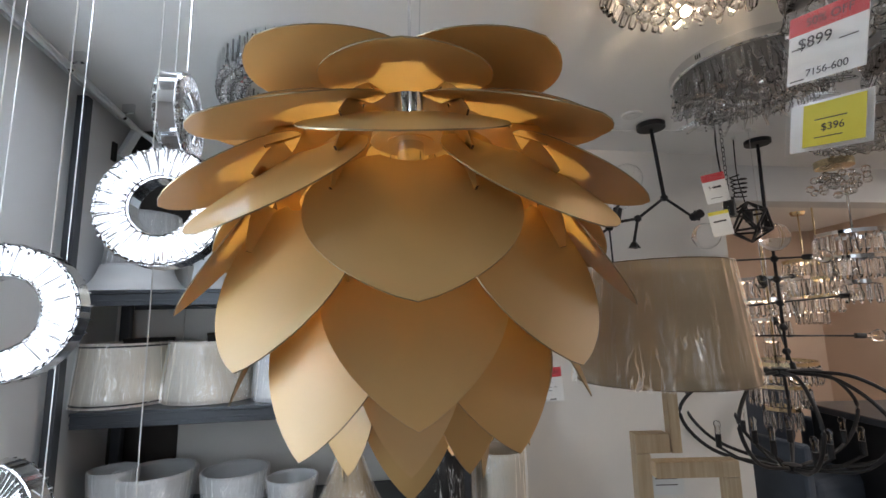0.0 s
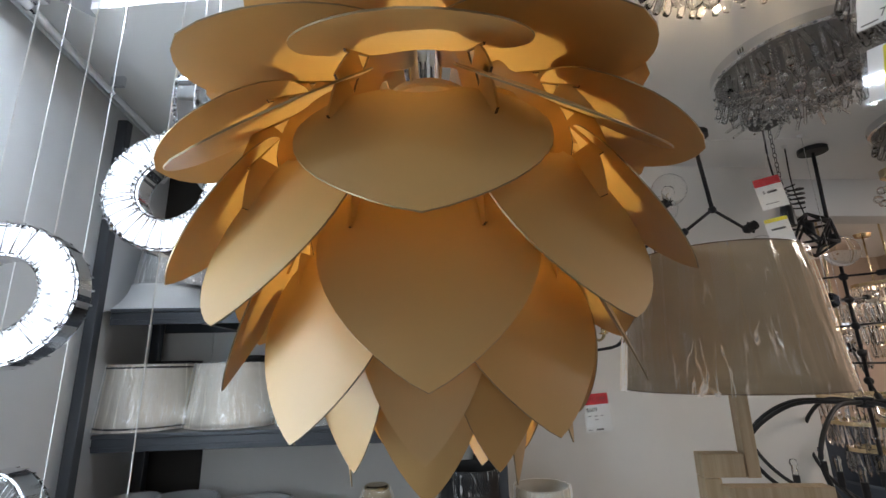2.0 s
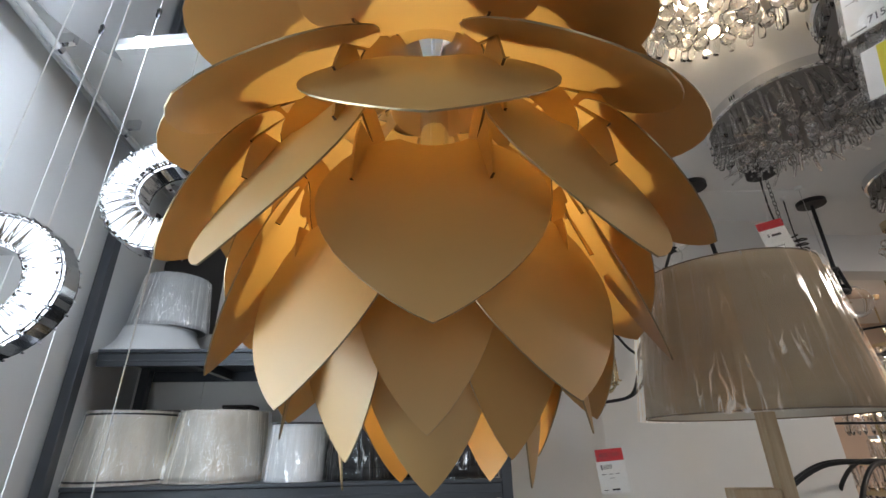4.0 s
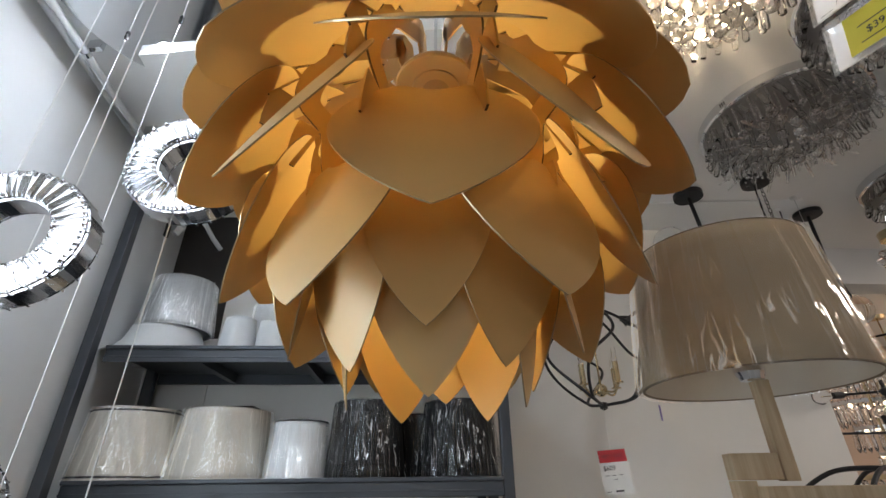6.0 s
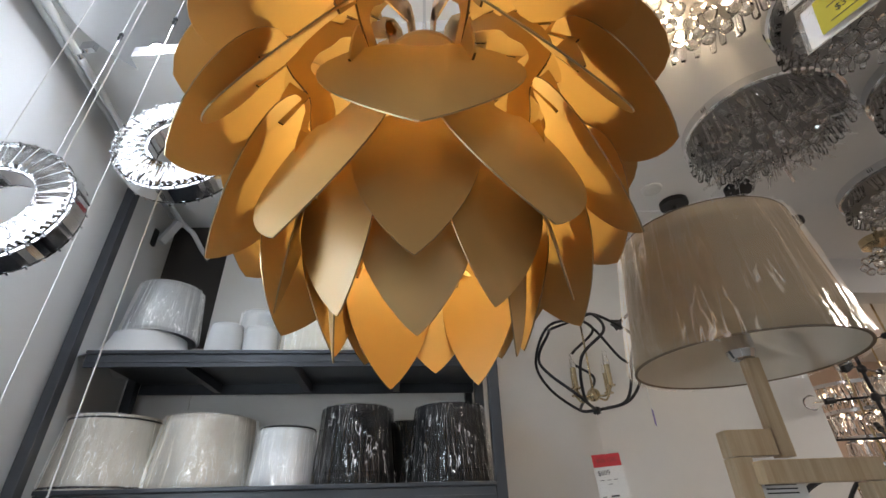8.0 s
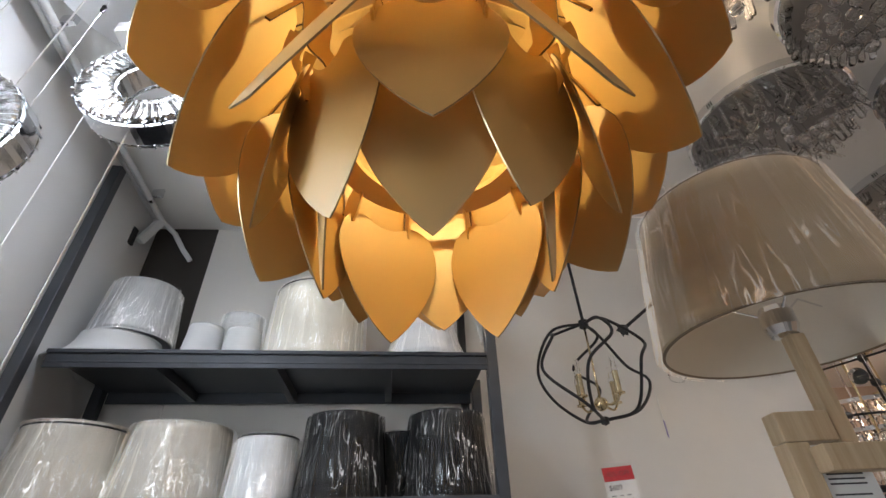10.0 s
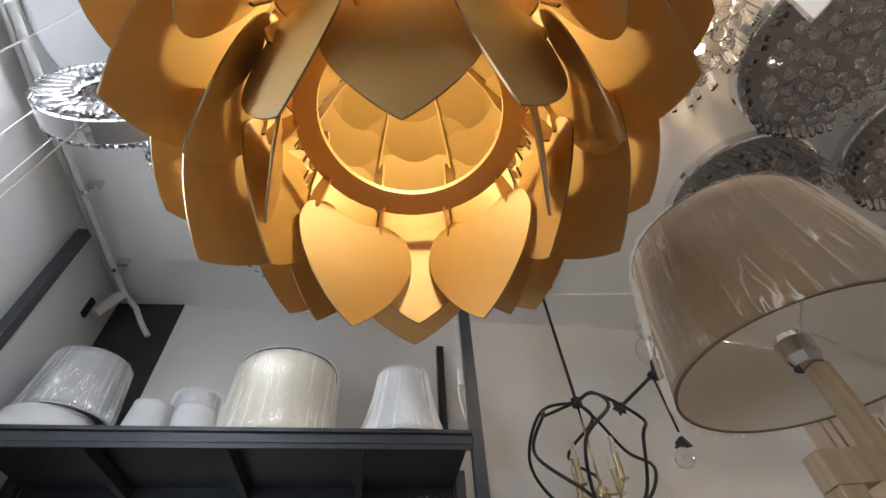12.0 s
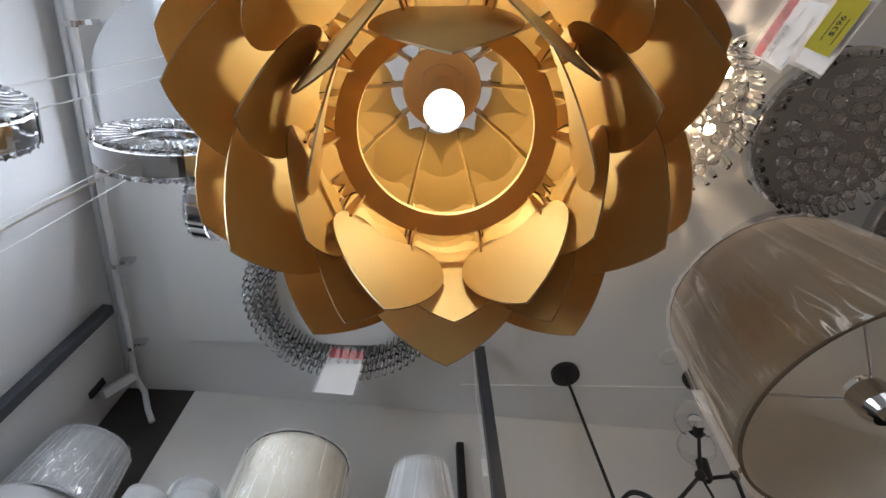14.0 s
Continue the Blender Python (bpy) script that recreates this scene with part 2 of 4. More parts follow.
def quad(corners, thick, bm=None):
    """A slab under four corners (given anticlockwise from above)."""
    bm = bm or bmesh.new()
    top = [bm.verts.new(c) for c in corners]
    low = [bm.verts.new((c[0], c[1], c[2] - thick)) for c in corners]
    bm.faces.new(top)
    bm.faces.new(low[::-1])
    for i in range(4):
        bm.faces.new((top[i], low[i], low[(i + 1) % 4], top[(i + 1) % 4]))
    bmesh.ops.recalc_face_normals(bm, faces=bm.faces)
    return bm


def wall_between(name, a, b, z0, z1, thick, mat, side=1):
    """An upright slab from a to b on plan; its thickness lies on the given side."""
    a, b = Vector((*a, 0)), Vector((*b, 0))
    n = (b - a).normalized().cross(Vector((0, 0, 1))) * side * thick
    c = [a, b, b + n, a + n]
    bm = quad([(p.x, p.y, z1) for p in c], z1 - z0)
    return tagged(part(name, bm, mat), kind="structure")


# ---------------------------------------------------------------- structure
tagged(part("floor", box(-2.2, -2.6, -0.06, 4.2, 5.2, 0.0), FLOOR_MAT), "pale smooth shop floor", "floor", kind="structure")
tagged(part("ceiling", box(-2.2, -2.6, CEIL, 4.2, 5.2, CEIL + 0.1), CEILING_PAINT), "white painted shop ceiling", "ceiling", kind="structure")


def left_wall_x(y):
    return -1.09 - 0.22 * (y - 0.6)


def back_wall_y(x):
    return 2.195 + 0.17 * x


wall_between("wall_west", (left_wall_x(-2.5), -2.5), (left_wall_x(2.5), 2.5), 0, CEIL, 0.1, WHITE_WALL, -1)
wall_between("wall_north", (-1.12, back_wall_y(-1.12)), (1.56, back_wall_y(1.56)), 0, CEIL, 0.1, WARM_WALL, -1)
wall_between("wall_return", (1.56, back_wall_y(1.56) + 0.1), (1.56, 5.0), 0, CEIL, 0.1, WARM_WALL, -1)
wall_between("wall_far", (1.4, 5.0), (4.2, 5.0), 0, CEIL, 0.1, PEACH_WALL, -1)
wall_between("wall_south", (-2.1, -2.5), (4.1, -2.5), 0, CEIL, 0.1, SHOP_WALL, 1)
wall_between("wall_east", (4.1, -2.5), (4.1, 5.1), 0, CEIL, 0.1, PEACH_WALL, 1)
# one flat corner wall in three bands: near-black brown, off-white, near-black brown
wall_between("wall_corner_top", (left_wall_x(1.975), 1.975), (-1.1215, 2.004), 1.92, CEIL, 0.08, DARK_BROWN, -1)
wall_between("wall_corner", (left_wall_x(1.973), 1.973), (-1.1215, 2.002), 1.34, 1.918, 0.08, WARM_WALL, -1)
wall_between("wall_corner_low", (left_wall_x(1.973), 1.973), (-1.1215, 2.002), 0, 1.338, 0.08, DARK_BROWN, -1)


# ---------------------------------------------------------------- the leaf pendant
AXIS = (-0.048, 0.735)
FIRST = 2.0
# tip radius, tip height, slope, length, half width, bluntness
TIERS = [
    (0.106, 1.420, 98, 0.186, 0.067, 1.7),
    (0.127, 1.449, 98, 0.192, 0.072, 1.6),
    (0.176, 1.471, 83, 0.204, 0.068, 1.7),
    (0.220, 1.493, 76, 0.208, 0.104, 1.8),
    (0.264, 1.539, 69, 0.238, 0.110, 1.9),
    (0.3005, 1.598, 67, 0.220, 0.118, 2.0),
    (0.334, 1.664, 56, 0.220, 0.120, 2.1),
    (0.352, 1.740, 42, 0.215, 0.120, 2.2),
    (0.3626, 1.812, 30, 0.215, 0.120, 2.2),
    (0.360, 1.860, 22, 0.230, 0.118, 2.2),
    (0.315, 1.930, 14, 0.222, 0.112, 2.2),
    (0.295, 1.985, 8, 0.214, 0.120, 2.2),
]


def leaf_mesh(tier, thick=0.0016, nu=10, widest=0.36, curl=0.9, root_share=0.62, tab=0.52):
    r, z, slope, length, half, blunt = tier
    a = radians(slope)
    point = 0.88 if blunt < 2.0 else (0.78 if blunt < 2.2 else 0.62)
    out, nor = Vector((0, -math.cos(a), -math.sin(a))), Vector((0, -math.sin(a), math.cos(a)))
    root = Vector((0, -r, z)) - length * out
    bm = bmesh.new()
    sheets = []
    steps = [0.0, 0.010, 0.030, 0.060, 0.100] + [1 - 0.86 * (1 - i / 13) ** 1.3 for i in range(14)]
    ns = len(steps) - 1
    for side in (0, 1):
        grid = []
        for i in range(ns + 1):
            s = steps[i]
            if s < widest:
                h = half * (root_share + (1 - root_share) * math.sin(0.5 * math.pi * s / widest))
            else:
                h = half * max(1 - ((s - widest) / (1 - widest)) ** blunt, 0.0) ** point
            if s < 0.14:
                h *= tab + (1 - tab) * math.sqrt(1 - (1 - s / 0.14) ** 2)
            row = []
            for k in range(nu + 1):
                x = h * (2 * k / nu - 1)
                notch = 0.014 * (1 - (2 * k / nu - 1) ** 2) * max(0, 1 - s * 6)
                p = root + (s * length + notch) * out + Vector((x, 0, 0)) - nor * (x * x / (2 * curl) + side * thick) + nor * 0.002 * math.sin(math.pi * s)
                row.append(bm.verts.new(p))
            grid.append(row)
        sheets.append(grid)
        for i in range(ns):
            for k in range(nu):
                q = [grid[i][k], grid[i][k + 1], grid[i + 1][k + 1], grid[i + 1][k]]
                bm.faces.new(q if side == 0 else q[::-1])
    f, b = sheets
    rim = [(i, 0) for i in range(ns + 1)] + [(ns, k) for k in range(1, nu + 1)] + [(i, nu) for i in range(ns - 1, -1, -1)] + [(0, k) for k in range(nu - 1, 0, -1)]
    for (i, k), (j, l) in zip(rim, rim[1:] + rim[:1]):
        face = bm.faces.new((f[i][k], b[i][k], b[j][l], f[j][l]))
        face.material_index = 1
    bmesh.ops.remove_doubles(bm, verts=bm.verts, dist=1e-6)
    bmesh.ops.recalc_face_normals(bm, faces=bm.faces)
    for face in bm.faces:
        if face.material_index == 1:
            for e in face.edges:
                e.smooth = False
    return bm


pendant = thing("leaf_pendant_lamp", pose(*AXIS, 0), "large brushed gold pendant lamp of overlapping pointed metal leaves, lit", "pendant lamp")
LEAF_OFF = {(0, 216): -4.6, (0, 288): -1.4, (0, 0): -1.2, (1, 324): -5.6, (1, 180): -1.9, (1, 36): 1.0, (2, 72): -2.0, (3, 252): -1.7, (3, 108): 1.6,
            (4, 288): -2.1, (4, 0): 2.9, (4, 72): -1.0, (5, 36): 3.5, (6, 288): 1.6, (6, 0): 2.5}
random.seed(3)
for row, tier in enumerate(TIERS):
    first = None
    for k in range(5):
        az = (36 if row % 2 else 0) + 72 * k
        turn = FIRST + az + LEAF_OFF.get((row, az), random.uniform(-0.8, 0.8))
        zc = tier[1] + 0.1
        m = pose(0, 0, zc, random.uniform(-0.5, 0.5), random.uniform(-0.5, 0.5), turn) @ pose(0, 0, -zc)
        if first is None:
            first = part("leaf", leaf_mesh(tier, widest=0.30, root_share=0.84, tab=0.60, curl=0.30) if row == 0 else leaf_mesh(tier), GOLD, pendant, smooth=True)
            first.data.materials.append(GOLD_EDGE)
            first.matrix_basis = m
        else:
            share(first, m)


def rib_mesh():
    """A flat rib in the plane x = 0: a deep curved blade, with a blunt fin that lies on the outer face of every leaf it carries."""
    # a rib stands 18 degrees off the leaves' middle lines, where the flat leaves are further out
    def out_at(r):
        return r / math.cos(radians(18)) - (r * math.tan(radians(18))) ** 2 / 1.8

    blade = [(0.113, 1.630)]
    for r, z, slope, length, *_ in TIERS[2:]:
        a = radians(slope)
        blade.append((out_at(r - length * math.cos(a)) - 0.020, z + length * math.sin(a) + 0.004))
    blade.append((0.060, 1.985))
    blade.append((0.050, 1.955))
    blade = [(q.x, q.z) for q in bend([(r, 0, z) for r, z in blade], 4)]
    bm = bmesh.new()
    t = 0.0014

    def plate(line, w, edge=1):
        n = len(line)
        rows = []
        for i, (r, z) in enumerate(line):
            a, b = Vector(line[max(i - 1, 0)]), Vector(line[min(i + 1, n - 1)])
            d = (b - a).normalized()
            o = Vector((d.y, -d.x)) * (w[i] if isinstance(w, list) else w)
            rows.append([bm.verts.new((x, -(r + s * o.x), z + s * o.y)) for x in (-t, t) for s in (1, -1)])
        for p, q in zip(rows, rows[1:]):
            for i, j in ((0, 1), (1, 3), (3, 2), (2, 0)):
                bm.faces.new((p[i], p[j], q[j], q[i])).material_index = edge * int((i, j) == (2, 0))
        bm.faces.new([rows[0][i] for i in (0, 2, 3, 1)])
        bm.faces.new([rows[-1][i] for i in (0, 1, 3, 2)]).material_index = edge

    plate(blade, [0.005 + 0.012 * min(1, i / 10) for i in range(len(blade))])
    plate([(0.126, 1.640), (0.132, 1.622), (0.137, 1.602), (0.137, 1.582)], [0.006, 0.014, 0.014, 0.006], 0)
    for row, (r, z, slope, length, *_) in enumerate(TIERS[1:]):
        a = radians(slope)
        c, s = math.cos(a), math.sin(a)
        root = (out_at(r - length * c), z + length * s)
        tall, low, reach = (0.014, 0.005, 0.20) if row < 3 else (0.030, 0.012, 0.30)
        fin, wide = [], []
        for i in range(6):
            f = i / 5
            w = 0.5 * (tall + (low - tall) * f ** 1.5)
            q = reach * f * length
            fin.append((root[0] + q * c + (w - 0.004) * s, root[1] - q * s + (w - 0.004) * c))
            wide.append(w)
        plate(fin, wide)
    bmesh.ops.recalc_face_normals(bm, faces=bm.faces)
    return bm


rib = part("rib", rib_mesh(), GOLD, pendant)
rib.data.materials.append(RIB_EDGE)
rib.matrix_basis = pose(0, 0, 0, 0, 0, FIRST + 18)
for k in range(1, 10):
    share(rib, pose(0, 0, 0, 0, 0, FIRST + 18 + 36 * k))
part("rim_ring", lathe([(0.1015, 1.642), (0.1030, 1.642), (0.1245, 1.624), (0.1240, 1.621), (0.1015, 1.634)], 90, True), GOLD, pendant, smooth=False)
part("collar_ring", lathe([(0.067, 1.946), (0.069, 1.950), (0.065, 1.960), (0.040, 1.962), (0.040, 1.946)], 60, True), GOLD, pendant)
part("hub", lathe([(0, 1.985), (0.030, 1.985), (0.0395, 1.975), (0.0395, 1.944), (0.0, 1.944)], 40), GOLD, pendant)
part("socket", lathe([(0, 1.943), (0.022, 1.943), (0.022, 1.83), (0.019, 1.80), (0.0, 1.80)], 32), CHROME, pendant, "chrome lamp holder", smooth=False)
bulb = part("bulb", lathe([(0, 1.80), (0.012, 1.798), (0.014, 1.790)] + [(0.0285 * math.cos(a), 1.761 + 0.0285 * math.sin(a)) for a in [radians(58 - 12 * k) for k in range(13)]], 32), FROSTED, pendant, "glowing round bulb", smooth=True)
part("filament", ball(0.0085, 16, 10, at=(0, 0, 1.761)), BULB, bulb, "glowing core of the bulb", smooth=True)
part("cord", tube([(0, 0, 1.986), (0, 0, CEIL - 0.02)], 0.003), CHROME, pendant)
part("suspension_wire", tube([(0.012, 0, 1.986), (0.03, 0, CEIL - 0.02)], 0.001, 6), CHROME, pendant)
part("canopy", lathe([(0, CEIL), (0.06, CEIL), (0.06, CEIL - 0.022), (0.0, CEIL - 0.025)], 40), CHROME, pendant)


# ---------------------------------------------------------------- rack and lampshades
RACK = pose(0.09, 1.777, 0, 0, 0, 8.3)
W, D = 1.385, 0.36
rack = thing("display_rack", RACK, "dark grey painted metal display rack with lampshades on its shelves", "rack")
for x in (-W, -0.035):
    for y in (0.0, D - 0.035):
        f = -0.075 if y == 0 and x < -1 else 0
        part("post", box(x, y + f, 0, x + 0.035, y + 0.035 + f, (2.5 if x > -1 else 2.46) if y == 0 else 1.8, 0.003), RACK_METAL, rack)
for z in (1.773, 1.367, 0.97, 0.5, 0.12):
    shelf = part("shelf", box(-W + 0.036, 0.004, z - 0.016, -0.036, D - 0.004, z, 0.002), RACK_METAL, rack)
    part("front_rail", box(-W + 0.036, -0.004, z - 0.052, -0.036, 0.003, z - 0.0095, 0.002), RACK_METAL, shelf)
    part("front_lip", box(-W + 0.036, -0.011, z - 0.009, -0.036, 0.003, z + 0.003, 0.002), RACK_METAL, shelf)
    part("front_lip", box(-W + 0.036, -0.007, z - 0.038, -0.036, -0.0045, z - 0.032, 0.001), RACK_METAL, shelf)
    part("back_rail", box(-W + 0.036, D - 0.003, z - 0.055, -0.036, D + 0.004, z + 0.002, 0.002), RACK_METAL, shelf)
    for x in (-1.05, -0.7, -0.35):
        part("cross_bar", box(x - 0.012, 0.006, z - 0.05, x + 0.012, D - 0.006, z - 0.0165), RACK_METAL, shelf)


def wrap_mesh(profile, seed, depth, n=150, rows=14, gap=0.004):
    """A loose film sleeve with sharp folds that run mostly up and down."""
    fine = []
    for i in range(rows + 1):
        t = i / rows * (len(profile) - 1)
        k = min(int(t), len(profile) - 2)
        f = t - k
        fine.append((profile[k][0] * (1 - f) + profile[k + 1][0] * f, profile[k][1] * (1 - f) + profile[k + 1][1] * f))
    wr = lathe([(r + gap, z) for r, z in fine], n)
    for v in wr.verts:
        a = math.atan2(v.co.y, v.co.x)
        p = Vector((4.5 * math.cos(a), 4.5 * math.sin(a), 1.6 * v.co.z + seed * 0.37))
        q = Vector((13 * math.cos(a), 13 * math.sin(a), 6 * v.co.z + seed * 0.11))
        d = (1 - abs(noise.noise(p))) ** 4 + 0.22 * (1 - abs(noise.noise(q))) ** 6
        r = math.hypot(v.co.x, v.co.y)
        if r > 1e-4:
            v.co.x *= 1 + depth * d / r
            v.co.y *= 1 + depth * d / r
    return wr


def lampshade(x, y, z, rb, rt, h, mat, label, wrapped=True, flare=0.0, trim=True, group="lampshades on the rack", seam=()):
    ob = thing("lampshade", pose(x, y, z + 0.002), label, "lampshade", group)
    n = 10
    pro = [(rb + (rt - rb) * (i / n) + flare * ((1 - i / n) ** 3), h * i / n) for i in range(n + 1)]
    part("fabric", lathe(pro + [(r - 0.003, zz) for r, zz in pro[::-1]], 56, True), mat, ob, smooth=True)
    if trim:
        for r, zz in (pro[0], pro[-1]):
            part("trim", lathe([(r + 0.0015, zz - 0.002 if zz else 0), (r + 0.0015, zz + 0.006 if zz == 0 else zz + 0.001), (r - 0.004, zz + 0.006 if zz == 0 else zz + 0.001), (r - 0.004, zz - 0.002 if zz else 0)], 56, True), mat, ob)
    if seam:
        for f in seam:
            rs = rb + (rt - rb) * f + 0.0016
            part("seam_band", lathe([(rs, h * f - 0.003), (rs + 0.0015, h * f), (rs, h * f + 0.003), (rs - 0.002, h * f)], 56, True), BLACK_FABRIC, ob, "dark piping")
    if wrapped:
        wr = wrap_mesh(pro + [(rt * 0.93, h + 0.004)], int(1000 * abs(x + y)), min(0.008, 0.06 * rb))
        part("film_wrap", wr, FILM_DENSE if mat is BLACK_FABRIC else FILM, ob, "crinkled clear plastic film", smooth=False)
    return ob


Z1, Z2, Z3 = 1.367, 1.773, 0.97
for x, w, h in ((-1.17, 0.15, 0.235), (-0.885, 0.10, 0.25)):
    carton = thing("carton", RACK @ pose(x - 0.08, 0.29, Z1 + 0.001), "dark cardboard box standing behind the lampshades on the rack", "box", "boxes on the rack")
    part("box_body", box(-w / 2, -0.05, 0, w / 2, 0.05, h - 0.012, 0.002), DARK_BROWN, carton)
    part("box_lid", box(-w / 2 - 0.002, -0.052, h - 0.0115, w / 2 + 0.002, 0.052, h, 0.002), DARK_BROWN, carton)
lampshade(-1.207, 1.775, Z1, 0.158, 0.141, 0.220, BEIGE, "beige drum lampshade with dark piping, wrapped in film, on the rack", seam=(0.955, 0.05))
lampshade(-0.908, 1.83, Z1, 0.160, 0.141, 0.219, BEIGE, "beige linen drum lampshade wrapped in clear film on the rack")
lampshade(-0.622, 1.80, Z1, 0.097, 0.087, 0.176, WHITE_FABRIC, "small white lampshade with a dark rim in clear film", seam=(0.985,))
lampshade(-0.40, 1.85, Z1, 0.131, 0.111, 0.238, BLACK_FABRIC, "black lampshade in shiny clear film on the rack", seam=(0.16,))
lampshade(-0.085, 1.875, Z1, 0.131, 0.111, 0.236, BLACK_FABRIC, "black lampshade in shiny clear film on the rack", seam=(0.16,))
lampshade(-0.245, 1.98, Z1, 0.08, 0.07, 0.21, BLACK_FABRIC, "small black lampshade in film behind two larger ones")
lampshade(-1.195, 1.785, Z2, 0.150, 0.122, 0.105, WHITE_FABRIC, "wide white flared lampshade lying on the upper shelf", False, 0.048)
lampshade(-1.175, 1.795, Z2 + 0.107, 0.128, 0.108, 0.205, GREY_FABRIC, "grey lampshade in clear film stacked on a flared white shade")
lampshade(-0.915, 1.80, Z2, 0.07, 0.055, 0.15, WHITE_FABRIC, "small white lampshade on the upper shelf", False)
lampshade(-0.85, 1.92, Z2, 0.085, 0.07, 0.24, WHITE_FABRIC, "small white lampshade on the upper shelf", True)
lampshade(-0.775, 1.80, Z2, 0.065, 0.055, 0.13, WHITE_FABRIC, "small white lampshade on the upper shelf", False)
lampshade(-0.54, 1.87, Z2, 0.165, 0.158, 0.285, CREAM, "large cream drum lampshade in clear film on the upper shelf", seam=(0.985,))
lampshade(-0.15, 1.87, Z2, 0.11, 0.075, 0.25, WHITE_FABRIC, "white bell lampshade on the upper shelf", True, 0.035)
lampshade(-1.08, 1.80, Z3, 0.115, 0.135, 0.150, WHITE_FABRIC, "white lampshade in film on a lower shelf")
lampshade(-1.19, 1.735, Z3, 0.060, 0.075, 0.175, WHITE_FABRIC, "small white lampshade in film on a lower shelf")
lampshade(-0.80, 1.84, Z3, 0.10, 0.115, 0.135, WHITE_FABRIC, "white lampshade in film on a lower shelf")
lampshade(-0.585, 1.84, Z3, 0.075, 0.090, 0.105, WHITE_FABRIC, "small low white lampshade in film on a lower shelf")
bell = lampshade(-0.36, 1.80, Z3, 0.105, 0.040, 0.185, LINEN, "film-wrapped bell lampshade with a bronze cap on a lower shelf", True, 0.02)
part("cap", lathe([(0, 0.198), (0.036, 0.198), (0.043, 0.194), (0.043, 0.186), (0, 0.186)], 28), BRASS, bell, "bronze metal cap")
lampshade(-0.03, 1.84, Z3, 0.118, 0.108, 0.245, BLACK_FABRIC, "black lampshade in shiny clear film on a lower shelf")
stand = thing("display_stand", pose(0.215, 1.93, 0), "low dark display stand beside the rack", "stand")
part("top", box(-0.115, -0.12, 0.845, 0.13, 0.12, 0.87, 0.003), RACK_METAL, stand)
for x in (-0.11, 0.105):
    for y in (-0.115, 0.095):
        part("leg", box(x, y, 0, x + 0.02, y + 0.02, 0.8445), RACK_METAL, stand)
lampshade(0.215, 1.93, 0.87, 0.098, 0.096, 0.26, BEIGE, "beige drum lampshade in clear film beside the rack", group="")


# ---------------------------------------------------------------- table lamp
cable = thing("power_cable", RACK @ pose(-0.045, -0.008, 0), "thin cable with a white inline switch hanging down the rack's upright", "cable")
part("cord", tube(bend([(-0.004, 0, 2.47), (-0.012, -0.002, 2.20), (-0.006, -0.002, 2.02), (-0.018, -0.004, 1.90), (-0.004, -0.004, 1.80)], 8), 0.0024, 6), PAPER, cable, smooth=True)
part("switch", box(-0.018, -0.010, 1.915, -0.002, 0.002, 1.972, 0.003), PAPER, cable, "small white inline switch")


tlamp = thing("table_lamp", pose(0.503, 1.081, 0), "tall pale wooden lamp with a linen drum shade still in plastic", "table lamp")
pro = [(0.1895 - 0.0285 * i / 8, 1.504 + 0.260 * i / 8) for i in range(9)]
shade = part("shade", lathe(pro + [(r - 0.002, z) for r, z in pro[::-1]], 72, True), LINEN, tlamp, "taupe linen drum shade", smooth=True)
part("lining", lathe([(r - 0.0035, z) for r, z in pro], 72), LINEN_IN, shade, "pale shade lining", smooth=True)
wr = wrap_mesh([(0.1915, 1.500)] + pro[1:] + [(0.154, 1.767)], 77, 0.006, 180, 20, 0.002)
for v in wr.verts:
    v.co.x -= 0.009 * max(0.0, -v.co.x / 0.19) ** 3 * (1.0 - 0.6 * abs(v.co.z - 1.62) / 0.15)
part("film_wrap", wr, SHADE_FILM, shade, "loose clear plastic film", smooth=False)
for (r, z), nm in ((pro[0], "trim"), (pro[-1], "trim")):
    part(nm, lathe([(r + 0.0008, z - 0.0012), (r + 0.0008, z + 0.0012), (r - 0.004, z + 0.001), (r - 0.004, z - 0.0012)], 72, True), TAUPE_EDGE, shade)
part("socket", lathe([(0, 1.56), (0.022, 1.56), (0.026, 1.55), (0.026, 1.525), (0.02, 1.511), (0, 1.511)], 28), CHROME, tlamp, "chrome lamp holder")
for k in range(3):
    a = math.tau * k / 3 + 0.5
    part("spider_arm", tube([(0.02 * math.cos(a), 0.02 * math.sin(a), 1.548), (0.1 * math.cos(a), 0.1 * math.sin(a), 1.60), (0.182 * math.cos(a), 0.182 * math.sin(a), 1.60)], 0.002, 6), CHROME, tlamp)
part("stem", box(-0.002, -0.013, 1.345, 0.022, 0.013, 1.51, 0.0015), WOOD, tlamp)
part("crossbar", box(-0.083, -0.018, 1.347, -0.007, 0.016, 1.388, 0.0015), WOOD, tlamp)
part("post", box(-0.083, -0.018, 0.75, -0.052, 0.016, 1.346, 0.0015), WOOD, tlamp)
part("crossbar", box(-0.057, -0.050, 1.305, 0.122, -0.019, 1.338, 0.0015), WOOD, tlamp)
part("post", box(0.092, -0.050, 0.75, 0.122, -0.019, 1.304, 0.0015), WOOD, tlamp)
part("foot", box(-0.14, -0.12, 0.72, 0.16, 0.12, 0.749, 0.003), WOOD, tlamp)
tagtop = thing("hanging_label", pose(0.487, 1.07, 1.335), "small dark and white paper label hanging in the wooden lamp's frame", "label")
part("header", box(-0.034, -0.001, -0.018, 0.034, 0.001, 0.0), BLACK_METAL, tagtop, "black header strip")
part("card", box(-0.034, -0.001, -0.075, 0.034, 0.001, -0.0185), PAPER, tagtop)
